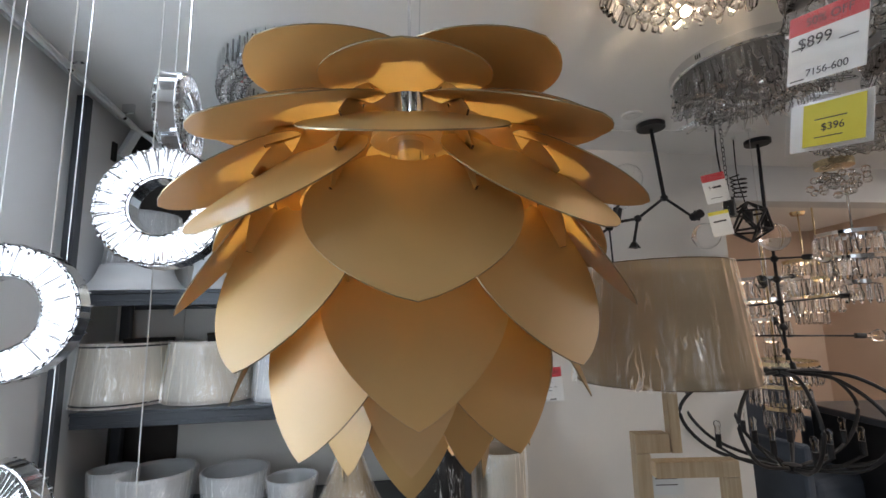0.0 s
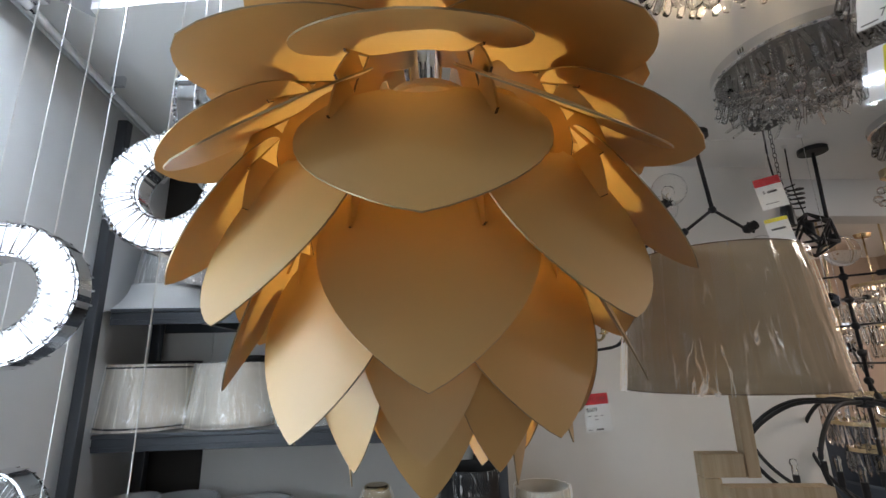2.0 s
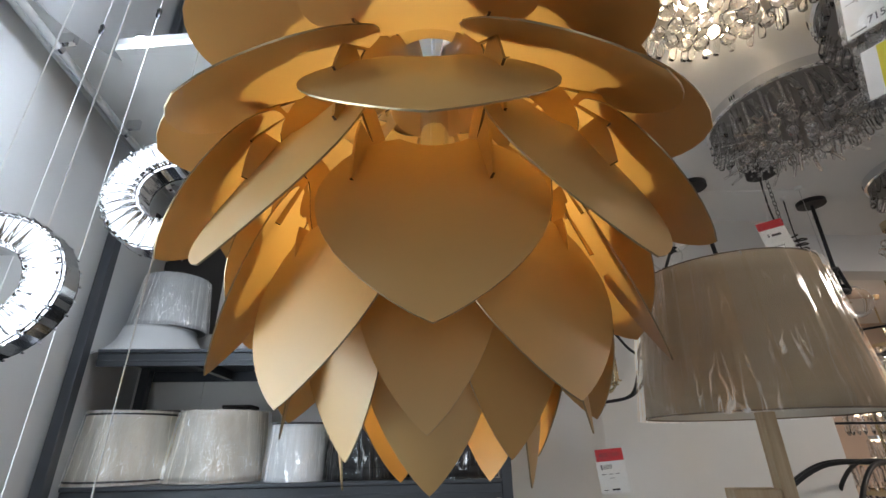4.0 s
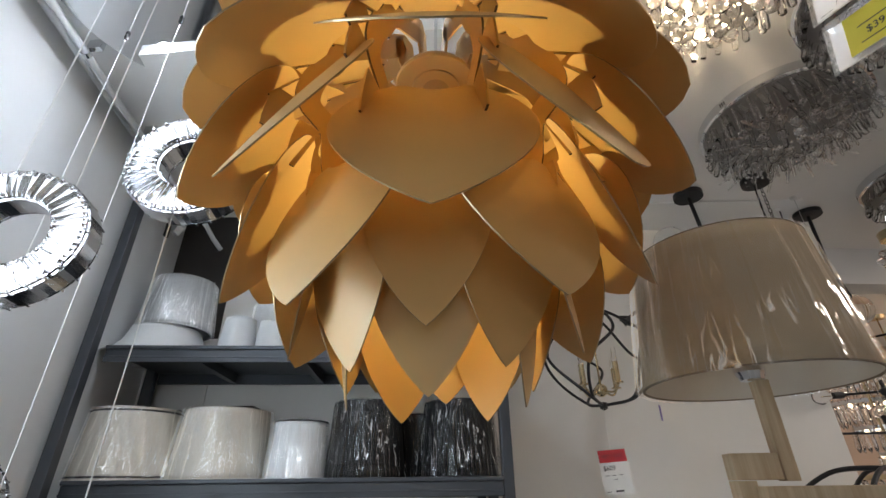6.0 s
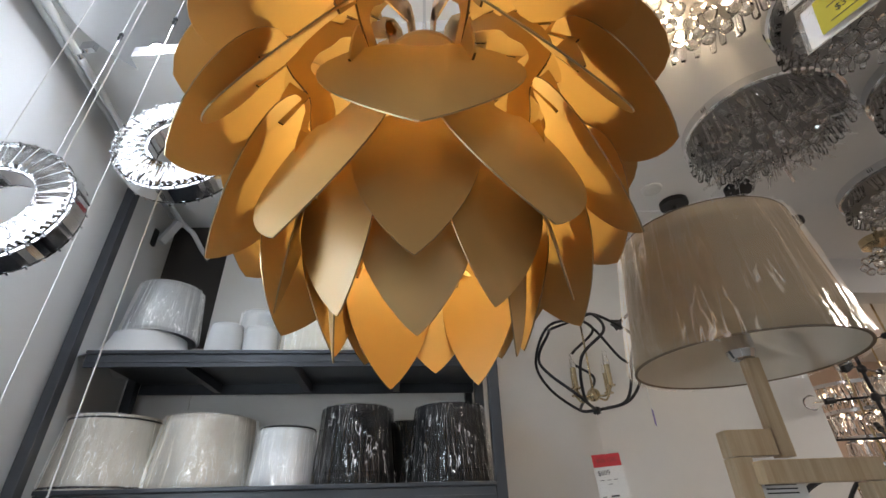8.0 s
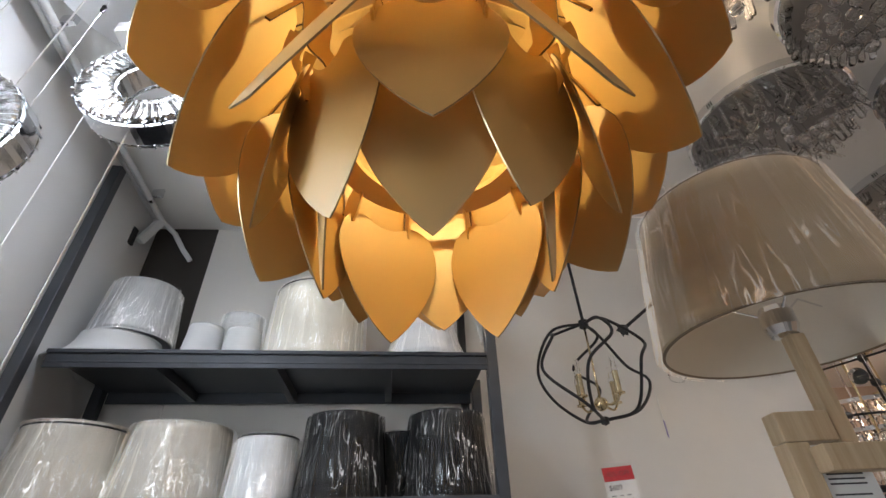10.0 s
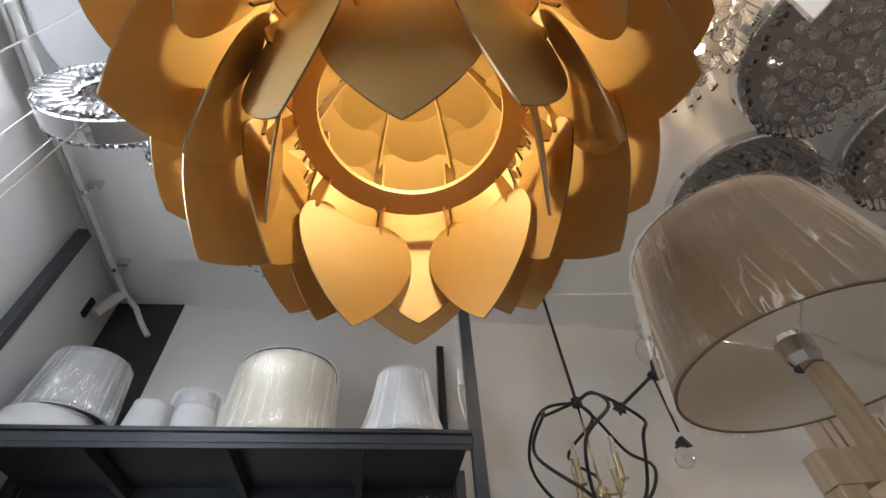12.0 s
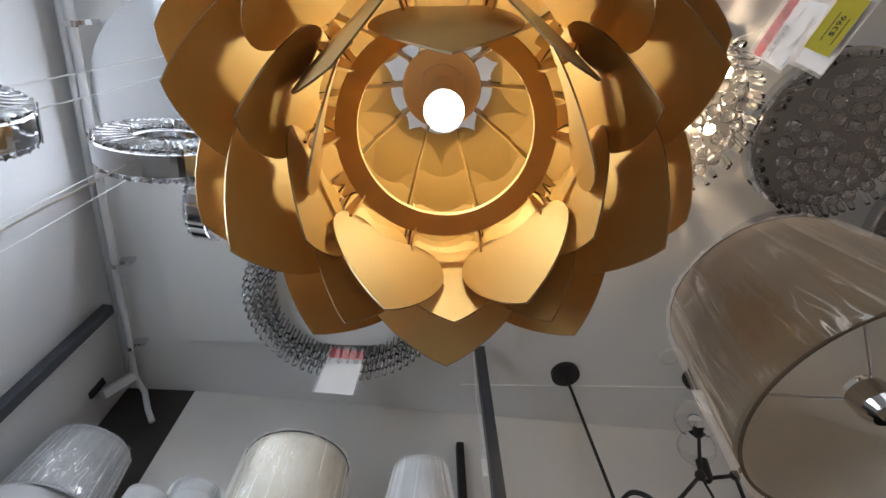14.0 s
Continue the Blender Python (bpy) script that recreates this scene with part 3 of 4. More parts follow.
for z, w in ((-0.008, 0.022), (-0.013, 0.030)):
    part("print_line", box(-0.028, -0.0018, z - 0.0014, -0.028 + w, -0.0011, z + 0.0014), PAPER, tagtop)
for z in (-0.030, -0.036, -0.042, -0.055):
    part("print_line", box(-0.028, -0.0018, z - 0.001, 0.02, -0.0011, z + 0.001), INK, tagtop)
side_table = thing("side_table", pose(0.51, 1.06, 0), "black side table under the wooden lamp", "table")
part("tabletop", box(-0.3, -0.25, 0.69, 0.3, 0.25, 0.719, 0.004), BLACK_METAL, side_table)
for x in (-0.27, 0.27):
    for y in (-0.22, 0.22):
        part("leg", box(x - 0.015, y - 0.015, 0, x + 0.015, y + 0.015, 0.689), BLACK_METAL, side_table)


# ---------------------------------------------------------------- crystal ring pendants
def crystal_block(w, h, d):
    """A cut block: wider outside than inside, ridged along its length, bevelled round."""
    bm = bmesh.new()
    rows = []
    for z, k in ((-h / 2, 0.62), (-h / 2 + 0.1 * h, 0.78), (h / 2 - 0.1 * h, 0.98), (h / 2, 0.9)):
        lift = 0.35 if abs(z) > 0.49 * h else 1.0
        rows.append([bm.verts.new((k * x * w, y * d * lift, z)) for x, y in ((-0.5, -0.5), (-0.5, 0.15), (-0.22, 0.5), (0.0, 0.28), (0.22, 0.5), (0.5, 0.15), (0.5, -0.5))])
    for a, b in zip(rows, rows[1:]):
        for k in range(7):
            bm.faces.new((a[k], a[(k + 1) % 7], b[(k + 1) % 7], b[k]))
    bm.faces.new(rows[0][::-1])
    bm.faces.new(rows[-1])
    bmesh.ops.recalc_face_normals(bm, faces=bm.faces)
    return bm


def ring_pendant(x, y, z, turn, tilt, ro, ri, wires, label):
    ob = thing("ring_pendant", pose(x, y, z, tilt, 0, turn), label, "pendant lamp", "crystal ring pendants")
    n = 30
    half = 0.016
    # the ring stands upright: its own axis is local y
    up = pose(0, 0, 0, 90, 0, 0)
    rm = (ro + ri) / 2
    wide = (ro - ri) / 2 - 0.004
    for r0, r1, nm in ((ri - 0.002, ri, "inner_band"), (ro, ro + 0.002, "outer_band")):
        b = part(nm, lathe([(r0, -half), (r0, half), (r1, half), (r1, -half)], 72, True), CHROME, ob)
        b.matrix_basis = up
    for s in (-1, 1):
        lit_piece = None
        for k in range(n):
            a = math.tau * (k + 0.16 * math.sin(5 * k)) / n
            m = Matrix.Translation((rm * math.cos(a), s * (half - 0.0045), rm * math.sin(a))) @ pose(0, 0, 0, 0, -math.degrees(a) + 90, 0)
            if lit_piece is None:
                span = math.tau * rm / n
                lit_piece = part("light_strip", box(-0.23 * span, -0.0025, -wide, 0.23 * span, 0.0025, wide), LED_WHITE, ob, "glowing white light strip")
                lit_piece.matrix_basis = m
            else:
                share(lit_piece, m)
        first = None
        for k in range(n):
            a = math.tau * k / n
            m = Matrix.Translation((rm * math.cos(a), s * (half + 0.006), rm * math.sin(a))) @ pose(0, 0, 0, 0, -math.degrees(a) + 90, 0) @ pose(0, 0, 0, 0, 0, 0 if s > 0 else 180)
            if first is None:
                first = part("crystal", crystal_block(math.tau * ro / n * 0.96, ro - ri - 0.002, 0.014), CRYSTAL, ob)
                first.matrix_basis = m
            else:
                share(first, m)
        grip = None
        for k in range(n):
            a = math.tau * (k + 0.5) / n
            m = Matrix.Translation(((ro + 0.0012) * math.cos(a), s * (half + 0.005), (ro + 0.0012) * math.sin(a))) @ pose(0, 0, 0, 0, -math.degrees(a) + 90, 0)
            if grip is None:
                grip = part("crystal_clip", box(-0.0014, -0.0035, -0.001, 0.0014, 0.0035, 0.001), CHROME, ob, "small metal clip")
                grip.matrix_basis = m
            else:
                share(grip, m)
    # wires hang straight down from grips in the ceiling plate; low: from the rim's lower half to the next ring
    inv = ob.matrix_basis.inverted()
    for dx, end in wires:
        rise = math.sqrt(max((ro + 0.002) ** 2 - dx * dx, 0))
        a = ob.matrix_basis @ Vector((dx, 0, rise if end > z else -rise))
        part("wire", tube([inv @ a, inv @ Vector((a.x, a.y, end))], 0.0012, 6), PAPER, ob)
        if end > z:
            part("wire_grip", lathe([(0, 0.0), (0.005, 0.0), (0.006, -0.008), (0.0035, -0.016), (0, -0.017)], 12), BLACK_METAL, ob, "dark wire grip").matrix_basis = inv @ Matrix.Translation((a.x, a.y, end - 0.0002))
    return ob


PLATE_Z = CEIL - 0.030
ring_pendant(-0.668, 0.702, 1.674, 15, -1.5, 0.104, 0.056, [(-0.04, PLATE_Z), (0.05, PLATE_Z)], "round crystal ring pendant glowing cool white on thin wires")
ring_pendant(-0.494, 0.798, 1.857, 9, -3, 0.107, 0.053, [(-0.03, PLATE_Z), (-0.01, 1.24)], "round crystal ring pendant glowing cool white on thin wires")
ring_pendant(-0.591, 0.986, 2.118, 103.8, -2, 0.099, 0.056, [(0.04, PLATE_Z), (-0.04, PLATE_Z)], "crystal ring pendant hanging edge on, glowing white")
ring_pendant(-0.875, 0.955, 1.285, -10, 0, 0.107, 0.056, [(0.100, PLATE_Z), (-0.085, PLATE_Z)], "low crystal ring pendant glowing cool white")
plate = thing("ceiling_plate", pose(-0.74, 0.87, 0), "round polished steel ceiling plate with small spotlights", "ceiling light")
part("disc", lathe([(0, CEIL - 0.001), (0.32, CEIL - 0.001), (0.325, CEIL - 0.008), (0.32, CEIL - 0.03), (0, CEIL - 0.03)], 96), MIRROR, plate)
for x, y in ((-0.135, 0.16), (0.105, 0.08)):
    part("spotlight", lathe([(0, CEIL - 0.0335), (0.026, CEIL - 0.0335), (0.028, CEIL - 0.0305), (0, CEIL - 0.0305)], 28), SPOT_GLOW, plate, "lit round spotlight").matrix_basis = pose(x, y, 0)


# ---------------------------------------------------------------- crystal flush lights
def flush_light(x, y, r, label, drop=0.10, lit=False, seed=1, ring=0.0, kind=0):
    ob = thing("crystal_ceiling_light", pose(x, y, 0), label, "ceiling light", "crystal ceiling lights")
    part("base_plate", lathe([(0, CEIL - 0.001), (r, CEIL - 0.001), (r, CEIL - 0.035), (r - 0.008, CEIL - 0.038), (0, CEIL - 0.036)], 80), CHROME, ob, "polished chrome base plate")
    part("inner_plate", lathe([(0, CEIL - 0.0365), (r - 0.012, CEIL - 0.0365), (r - 0.012, CEIL - 0.0382), (0, CEIL - 0.0382)], 64), BRUSHED_PLATE, ob, "brushed metal plate")
    rng = random.Random(seed)
    big, prism, slot, strand, spike = None, None, None, None, None
    rows = 7 if kind else 5
    for i in range(rows):
        rr = r * (0.93 - 0.90 * i / rows)
        if ring and rr < ring:
            continue
        n = max(int(math.tau * rr / (0.030 if i < 1 or (kind and i < 2) else 0.050)), 3)
        depth = drop * (0.5 + 0.5 * (i / rows) ** 0.6)
        for k in range(n):
            a = math.tau * (k + 0.5 * (i % 2)) / n + rng.uniform(-0.05, 0.05)
            px, py = rr * math.cos(a), rr * math.sin(a)
            pz = CEIL - 0.038 - depth + rng.uniform(-0.004, 0.004) * (3 if kind else 1)
            if kind == 2 and i < 3 and (k + i) % 2:
                m = pose(px, py, CEIL - 0.040, 0, 0, rng.uniform(0, 90))
                if strand is None:
                    beads = [(0, -0.002)] + [(0.0055 * q, -0.008 - 0.0125 * j - dz) for j in range(7) for q, dz in ((0.35, -0.005), (0.85, -0.003), (1, 0), (0.85, 0.003), (0.35, 0.005))] + [(0, -0.094)]
                    strand = part("bead_strand", lathe(beads, 7), CRYSTAL, ob)
                    strand.matrix_basis = m
                else:
                    share(strand, m)
            elif i < 1 or kind == 1 or (kind == 2 and (i < 2 or (k + i) % 3 == 0)):
                lean = (22 - 9 * i) if i < 3 else rng.uniform(-14, 14)
                m = pose(px, py, pz + 0.02, 0, 0, math.degrees(a)) @ pose(0, 0, 0, rng.uniform(-8, 8), -lean + rng.uniform(-6, 6), 45)
                if prism is None:
                    prism = part("crystal_prism", lathe([(0, -0.050), (0.008, -0.047), (0.0105, -0.040), (0.0105, 0.040), (0.006, 0.046), (0, 0.046)], 4), CRYSTAL, ob)
                    prism.matrix_basis = m
                else:
                    share(prism, m)
            else:
                m = pose(px, py, pz - 0.006, rng.uniform(0, 90), rng.uniform(0, 90), 0)
                if big is None:
                    big = part("crystal_ball", ball(0.020, 10, 7), CRYSTAL, ob)
                    big.matrix_basis = m
                else:
                    share(big, m)
    if kind == 2:
        # long prisms fan out from under the middle
        for k in range(44):
            a = math.tau * k / 44 + rng.uniform(-0.05, 0.05)
            q = r * (0.50 if k % 2 else 0.66) + rng.uniform(-0.012, 0.012)
            m = pose(q * math.cos(a), q * math.sin(a), CEIL - 0.126 + 0.018 * (k % 2), 0, 0, math.degrees(a)) @ pose(0, 0, 0, 0, 102 + rng.uniform(-7, 9), 0)
            if spike is None:
                spike = part("crystal_spike", lathe([(0, -0.004), (0.0052, 0), (0.0052, 0.090), (0.003, 0.096), (0, 0.097)], 4), CRYSTAL, ob)
                spike.matrix_basis = m
            else:
                share(spike, m)
    for k in range(18):
        a = math.tau * (k // 3) / 6 + 0.030 * (k % 3) + 0.35
        m = pose((r + 0.0004) * math.cos(a), (r + 0.0004) * math.sin(a), CEIL - 0.018, 0, 0, math.degrees(a))
        if slot is None:
            slot = part("rim_slot", box(-0.001, -0.0018, -0.008, 0.001, 0.0018, 0.008), BLACK_METAL, ob, "dark slot in the chrome rim")
            slot.matrix_basis = m
        else:
            share(slot, m)
    if lit:
        for k in range(6):
            a = math.tau * k / 6 + 0.3
            q = (0.72 if k % 2 else 0.42) * r
            part("bulb", ball(0.013, 12, 8, at=(q * math.cos(a), q * math.sin(a), CEIL - 0.085)), WARM_POINT, ob, "glowing warm bulb", smooth=True)
    return ob


flush_light(0.62, 0.92, 0.245, "lit round crystal ceiling light with warm bulbs", 0.09, True, 2)
flush_light(1.13, 1.53, 0.265, "unlit round crystal ceiling light with chrome base", 0.09, False, 3, 0.0, 2)
flush_light(1.15, 1.00, 0.25, "unlit round crystal ceiling light with chrome base", 0.09, False, 4)
flush_light(2.00, 1.95, 0.27, "unlit round crystal ceiling light with chrome base", 0.09, False, 5)
flush_light(1.66, 1.32, 0.25, "unlit round crystal ceiling light with chrome base", 0.09, False, 6)
drum = flush_light(-0.40, 1.50, 0.335, "round ceiling light with a deep ring of crystal strands", 0.09, False, 7, 0.5, 1)
strand = None
for i, rr in enumerate((0.328, 0.295, 0.262)):
    n = int(math.tau * rr / 0.031)
    for k in range(n):
        a = math.tau * (k + 0.5 * i) / n
        m = pose(rr * math.cos(a), rr * math.sin(a), CEIL - 0.036, 0, 0, math.degrees(a))
        if strand is None:
            bm = lathe([(0, -0.118), (0.010, -0.112), (0.014, -0.100), (0.010, -0.088), (0.004, -0.084), (0.010, -0.078), (0.012, -0.010), (0.004, 0.0), (0, 0)], 6)
            strand = part("crystal_strand", bm, CRYSTAL, drum)
            strand.matrix_basis = m
        else:
            share(strand, m)


# ---------------------------------------------------------------- fill lights added out of view
def fill_panel(x, y, sx, sy, glow, label):
    ob = thing("ceiling_fill_panel", pose(x, y, 0), label, "ceiling light", "panel lights")
    part("frame", box(-sx / 2 - 0.02, -sy / 2 - 0.02, CEIL - 0.03, sx / 2 + 0.02, sy / 2 + 0.02, CEIL - 0.001, 0.003), PAPER, ob)
    part("diffuser", box(-sx / 2, -sy / 2, CEIL - 0.036, sx / 2, sy / 2, CEIL - 0.0305), glow, ob, "glowing face of an added fill light")


# unseen ceiling panels, added only to brighten: cool on the left, warm on the right
fill_panel(-0.92, 0.17, 0.2, 0.46, COOL_FILL, "added cool fill panel on the ceiling, out of view on the left")
fill_panel(3.1, 1.5, 0.6, 0.6, WARM_FILL, "added warm fill panel on the ceiling, out of view on the right")
# invented upright glow on the west wall, unseen; lights the pendant's left leaves
side_fill = thing("side_fill_panel", pose(left_wall_x(0.48), 0.48, 1.5, 0, 0, 12.4), "added tall cool fill panel on the side wall, out of view", "wall light")
part("frame", box(0.001, -0.145, -0.47, 0.028, 0.145, 0.47, 0.003), PAPER, side_fill)
part("diffuser", box(0.0285, -0.13, -0.45, 0.033, 0.13, 0.45), SIDE_FILL, side_fill, "glowing face of an added fill light")
# made-up glowing window behind the camera, a broad front fill for the leaves
fill_window = thing("fill_window_1", pose(0.3, -2.5, 1.42), "added window-shaped fill light on the unseen wall behind the camera", "window", kind="structure")
part("pane", box(-1.1, 0.004, -0.68, 1.1, 0.012, 0.68), WINDOW_FILL, fill_window, "glowing pane of the added fill light")
for x0, z0, x1, z1 in ((-1.14, 0.681, 1.14, 0.72), (-1.14, -0.72, 1.14, -0.681), (-1.14, -0.68, -1.101, 0.68), (1.101, -0.68, 1.14, 0.68)):
    part("window_frame", box(x0, 0.002, z0, x1, 0.03, z1, 0.003), BLACK_METAL, fill_window)
# another added warm fill, kept out of view, for the far space
fill_panel(3.8, 3.3, 0.4, 0.6, WARM_FILL, "added warm fill panel on the ceiling, out of view at the back right")


# ---------------------------------------------------------------- fittings on walls and ceiling
tagged(part("wall_standard", box(-0.014, -0.018, 0.3, 0.014, 0.018, 2.35, 0.002), BLACK_METAL), "black metal upright on the wall behind the rack", "upright").matrix_basis = pose(-0.02, back_wall_y(-0.02) - 0.021, 0, 0, 0, 9.6)
pipe = thing("ceiling_pipe", pose(0, 0, 0), "white painted pipe clipped along the ceiling edge", "pipe")
run = [(left_wall_x(y) + 0.075, y, CEIL - 0.05) for y in (-2.4, -1.0, 0.6, 1.3, 1.86)]
part("run", tube(run + [(left_wall_x(1.9) + 0.09, 1.90, CEIL - 0.055), (-1.262, 1.925, CEIL - 0.075), (-1.215, 1.945, CEIL - 0.15), (-1.175, 1.955, CEIL - 0.20)], 0.011, 10), WHITE_WALL, pipe, smooth=True)
part("run", tube([(left_wall_x(y) + 0.032, y, CEIL - 0.028) for y in (-2.4, 0.0, 1.86)], 0.009, 8), WHITE_WALL, pipe, smooth=True)
for y in (0.62, 1.0, 1.36, 1.72):
    x = left_wall_x(y) + 0.075
    clip = part("clip", lathe([(0.0125, -0.008), (0.0145, -0.008), (0.0145, 0.008), (0.0125, 0.008)], 16, True), CHROME, pipe)
    clip.matrix_basis = pose(x, y, CEIL - 0.05, 90, 0, 12)
    part("bracket", box(x + 0.0, y - 0.007, CEIL - 0.038, x + 0.045, y + 0.007, CEIL - 0.001, 0.001), CHROME, pipe)
tagged(part("ceiling_panel", quad([(-0.955, 1.02, CEIL - 0.001), (-1.085, 1.69, CEIL - 0.001), (0.2, 1.80, CEIL - 0.001), (0.3, 1.02, CEIL - 0.001)][::-1], 0.05), CEILING_PAINT), "shallow white panel under the ceiling", "panel", kind="structure")
tagged(part("ceiling_edge_trim", quad([(0.0, 2.02, CEIL - 0.001), (1.55, 2.12, CEIL - 0.001), (1.55, 2.15, CEIL - 0.001), (0.0, 2.05, CEIL - 0.001)], 0.006), CEILING_PAINT), "thin white joint strip across the ceiling", "trim", kind="structure")
wall_between("wall_beam", (1.58, 2.62), (4.1, 2.95), CEIL - 0.22, CEIL, 0.15, WHITE_WALL, -1)
detector = thing("smoke_detector", pose(0.856, 1.908, CEIL), "flat white round smoke detector on the ceiling", "smoke detector")
part("body", lathe([(0, -0.001), (0.045, -0.001), (0.045, -0.005), (0.040, -0.009), (0.0, -0.010)], 36), PAPER, detector, smooth=False)
part("cover_ring", lathe([(0.028, -0.0095), (0.03, -0.012), (0.024, -0.012), (0.022, -0.0095)], 36, True), PAPER, detector)
bracket = thing("wall_bracket", pose(0, 0, 0), "white angled bracket in the dark corner above the rack", "bracket")
part("arm", tube([(left_wall_x(1.86) + 0.07, 1.86, CEIL - 0.055), (left_wall_x(1.86) + 0.03, 1.84, CEIL - 0.17)], 0.022, 4), WHITE_WALL, bracket)
part("plate", box(left_wall_x(1.86) + 0.006, 1.80, CEIL - 0.2, left_wall_x(1.86) + 0.018, 1.83, CEIL - 0.12, 0.002), BLACK_METAL, bracket)



# ---------------------------------------------------------------- hanging lamps at the back wall
def rod(name, a, b, r, mat, parent, n=8):
    return part(name, tube([a, b], r, n), mat, parent, smooth=True)


def star_cup(parent, at, down, size=0.03):
    """A small five-pointed black socket cup that opens along down."""
    d = Vector(down).normalized()
    bm = bmesh.new()
    tip = bm.verts.new((0, 0, -0.3 * size))
    ring, low = [], []
    for k in range(10):
        a = math.tau * k / 10
        r = size * (1.0 if k % 2 == 0 else 0.55)
        ring.append(bm.verts.new((r * math.cos(a), r * math.sin(a), 0.9 * size)))
        low.append(bm.verts.new((0.4 * size * math.cos(a), 0.4 * size * math.sin(a), 0.1 * size)))
    for k in range(10):
        j = (k + 1) % 10
        bm.faces.new((low[k], low[j], ring[j], ring[k]))
        bm.faces.new((tip, low[j], low[k]))
    bm.faces.new(ring)
    bmesh.ops.recalc_face_normals(bm, faces=bm.faces)
    ob = part("socket_cup", bm, BLACK_METAL, parent)
    ob.matrix_basis = Matrix.Translation(at) @ d.to_track_quat("Z", "Y").to_matrix().to_4x4()
    return ob


def clear_bulb(parent, at, down, r=0.03, length=0.07):
    d = Vector(down).normalized()
    pro = [(0.011, 0.0), (0.012, 0.014), (r * 0.7, length * 0.45), (r, length * 0.7), (r * 0.75, length * 0.93), (0, length)]
    m = Matrix.Translation(at) @ d.to_track_quat("Z", "Y").to_matrix().to_4x4()
    ob = part("clear_bulb", lathe(pro, 20), GLASS, parent, smooth=True)
    ob.matrix_basis = m
    f = part("filament", tube([(-0.006, 0, 0.012), (-0.006, 0, length * 0.6), (0.006, 0, length * 0.6), (0.006, 0, 0.012)], 0.0009, 5), BRASS, ob)
    return ob


def globe(parent, at, r):
    g = part("glass_globe", lathe([(r * math.cos(a), r * math.sin(a)) for a in [radians(-88 + 11 * k) for k in range(16)]], 28), GLASS, parent, "clear glass globe", smooth=True)
    g.matrix_basis = Matrix.Translation(at)
    return g


branch = thing("branch_chandelier", pose(0, 0, 0), "matt black branching ceiling lamp with clear glass globes", "chandelier")
part("canopy", lathe([(0, CEIL - 0.001), (0.062, CEIL - 0.001), (0.062, CEIL - 0.024), (0, CEIL - 0.026)], 36), BLACK_METAL, branch).matrix_basis = pose(0.99, 2.02, 0)
J, N, S1, S2, RR = (1.04, 2.06, 2.185), (0.90, 2.04, 2.085), (0.79, 2.02, 2.065), (0.87, 2.03, 1.975), (1.165, 2.06, 2.09)
rod("stem", (0.99, 2.02, CEIL - 0.02), J, 0.009, BLACK_METAL, branch)
for a, b in ((J, N), (N, S1), (N, S2), (J, RR)):
    rod("arm", a, b, 0.0065, BLACK_METAL, branch)
A, B, N1 = (0.592, 1.95, 1.925), (0.738, 1.95, 1.80), (0.733, 1.95, 2.029)
rod("arm", S1, N1, 0.0065, BLACK_METAL, branch)
rod("arm", N1, A, 0.006, BLACK_METAL, branch)
rod("arm", N1, (0.738, 1.95, 1.82), 0.004, BLACK_METAL, branch)
rod("arm", N1, (0.80, 1.95, 2.17), 0.006, BLACK_METAL, branch)
for p in (J, N, S1, N1, RR):
    part("joint", ball(0.017, 10, 7, at=p), BLACK_METAL, branch, smooth=True)
for p, d in ((A, (-0.8, 0, -0.6)), (B, (-0.25, 0, -1)), (S2, (-0.1, 0, -1)), (RR, (1, 0, 0.4)), ((0.80, 1.95, 2.17), (0.3, 0, 1))):
    star_cup(branch, p, d)
clear_bulb(branch, Vector(B) + Vector((-0.008, 0, -0.02)), (-0.25, 0, -1))
clear_bulb(branch, (0.806, 1.95, 2.19), (0.3, 0, 1), 0.022, 0.07)
globe(branch, (0.825, 1.95, 2.245), 0.068)
part("socket", tube([S1, (0.805, 2.02, 2.13)], 0.02, 14), BLACK_METAL, branch)
globe(branch, (0.815, 2.02, 2.185), 0.062)
part("socket", tube([RR, (1.205, 2.06, 2.11)], 0.02, 14), BLACK_METAL, branch)
globe(branch, (1.215, 2.06, 2.00), 0.06)

orb = thing("orb_chandelier", pose(0.445, 1.975, 0), "small chandelier of black bent rods round brass candle lights", "chandelier")
part("canopy", lathe([(0, CEIL - 0.001), (0.058, CEIL - 0.001), (0.058, CEIL - 0.022), (0, CEIL - 0.024)], 36), BLACK_METAL, orb).matrix_basis = pose(-0.016, 0, 0)
rod("stem", (-0.016, 0, CEIL - 0.02), (0, 0, 1.955), 0.006, BLACK_METAL, orb)
part("hub", lathe([(0, 1.972), (0.018, 1.968), (0.018, 1.94), (0, 1.935)], 16), BLACK_METAL, orb)
part("hub", lathe([(0, 1.615), (0.014, 1.61), (0.014, 1.59), (0, 1.583)], 16), BLACK_METAL, orb)
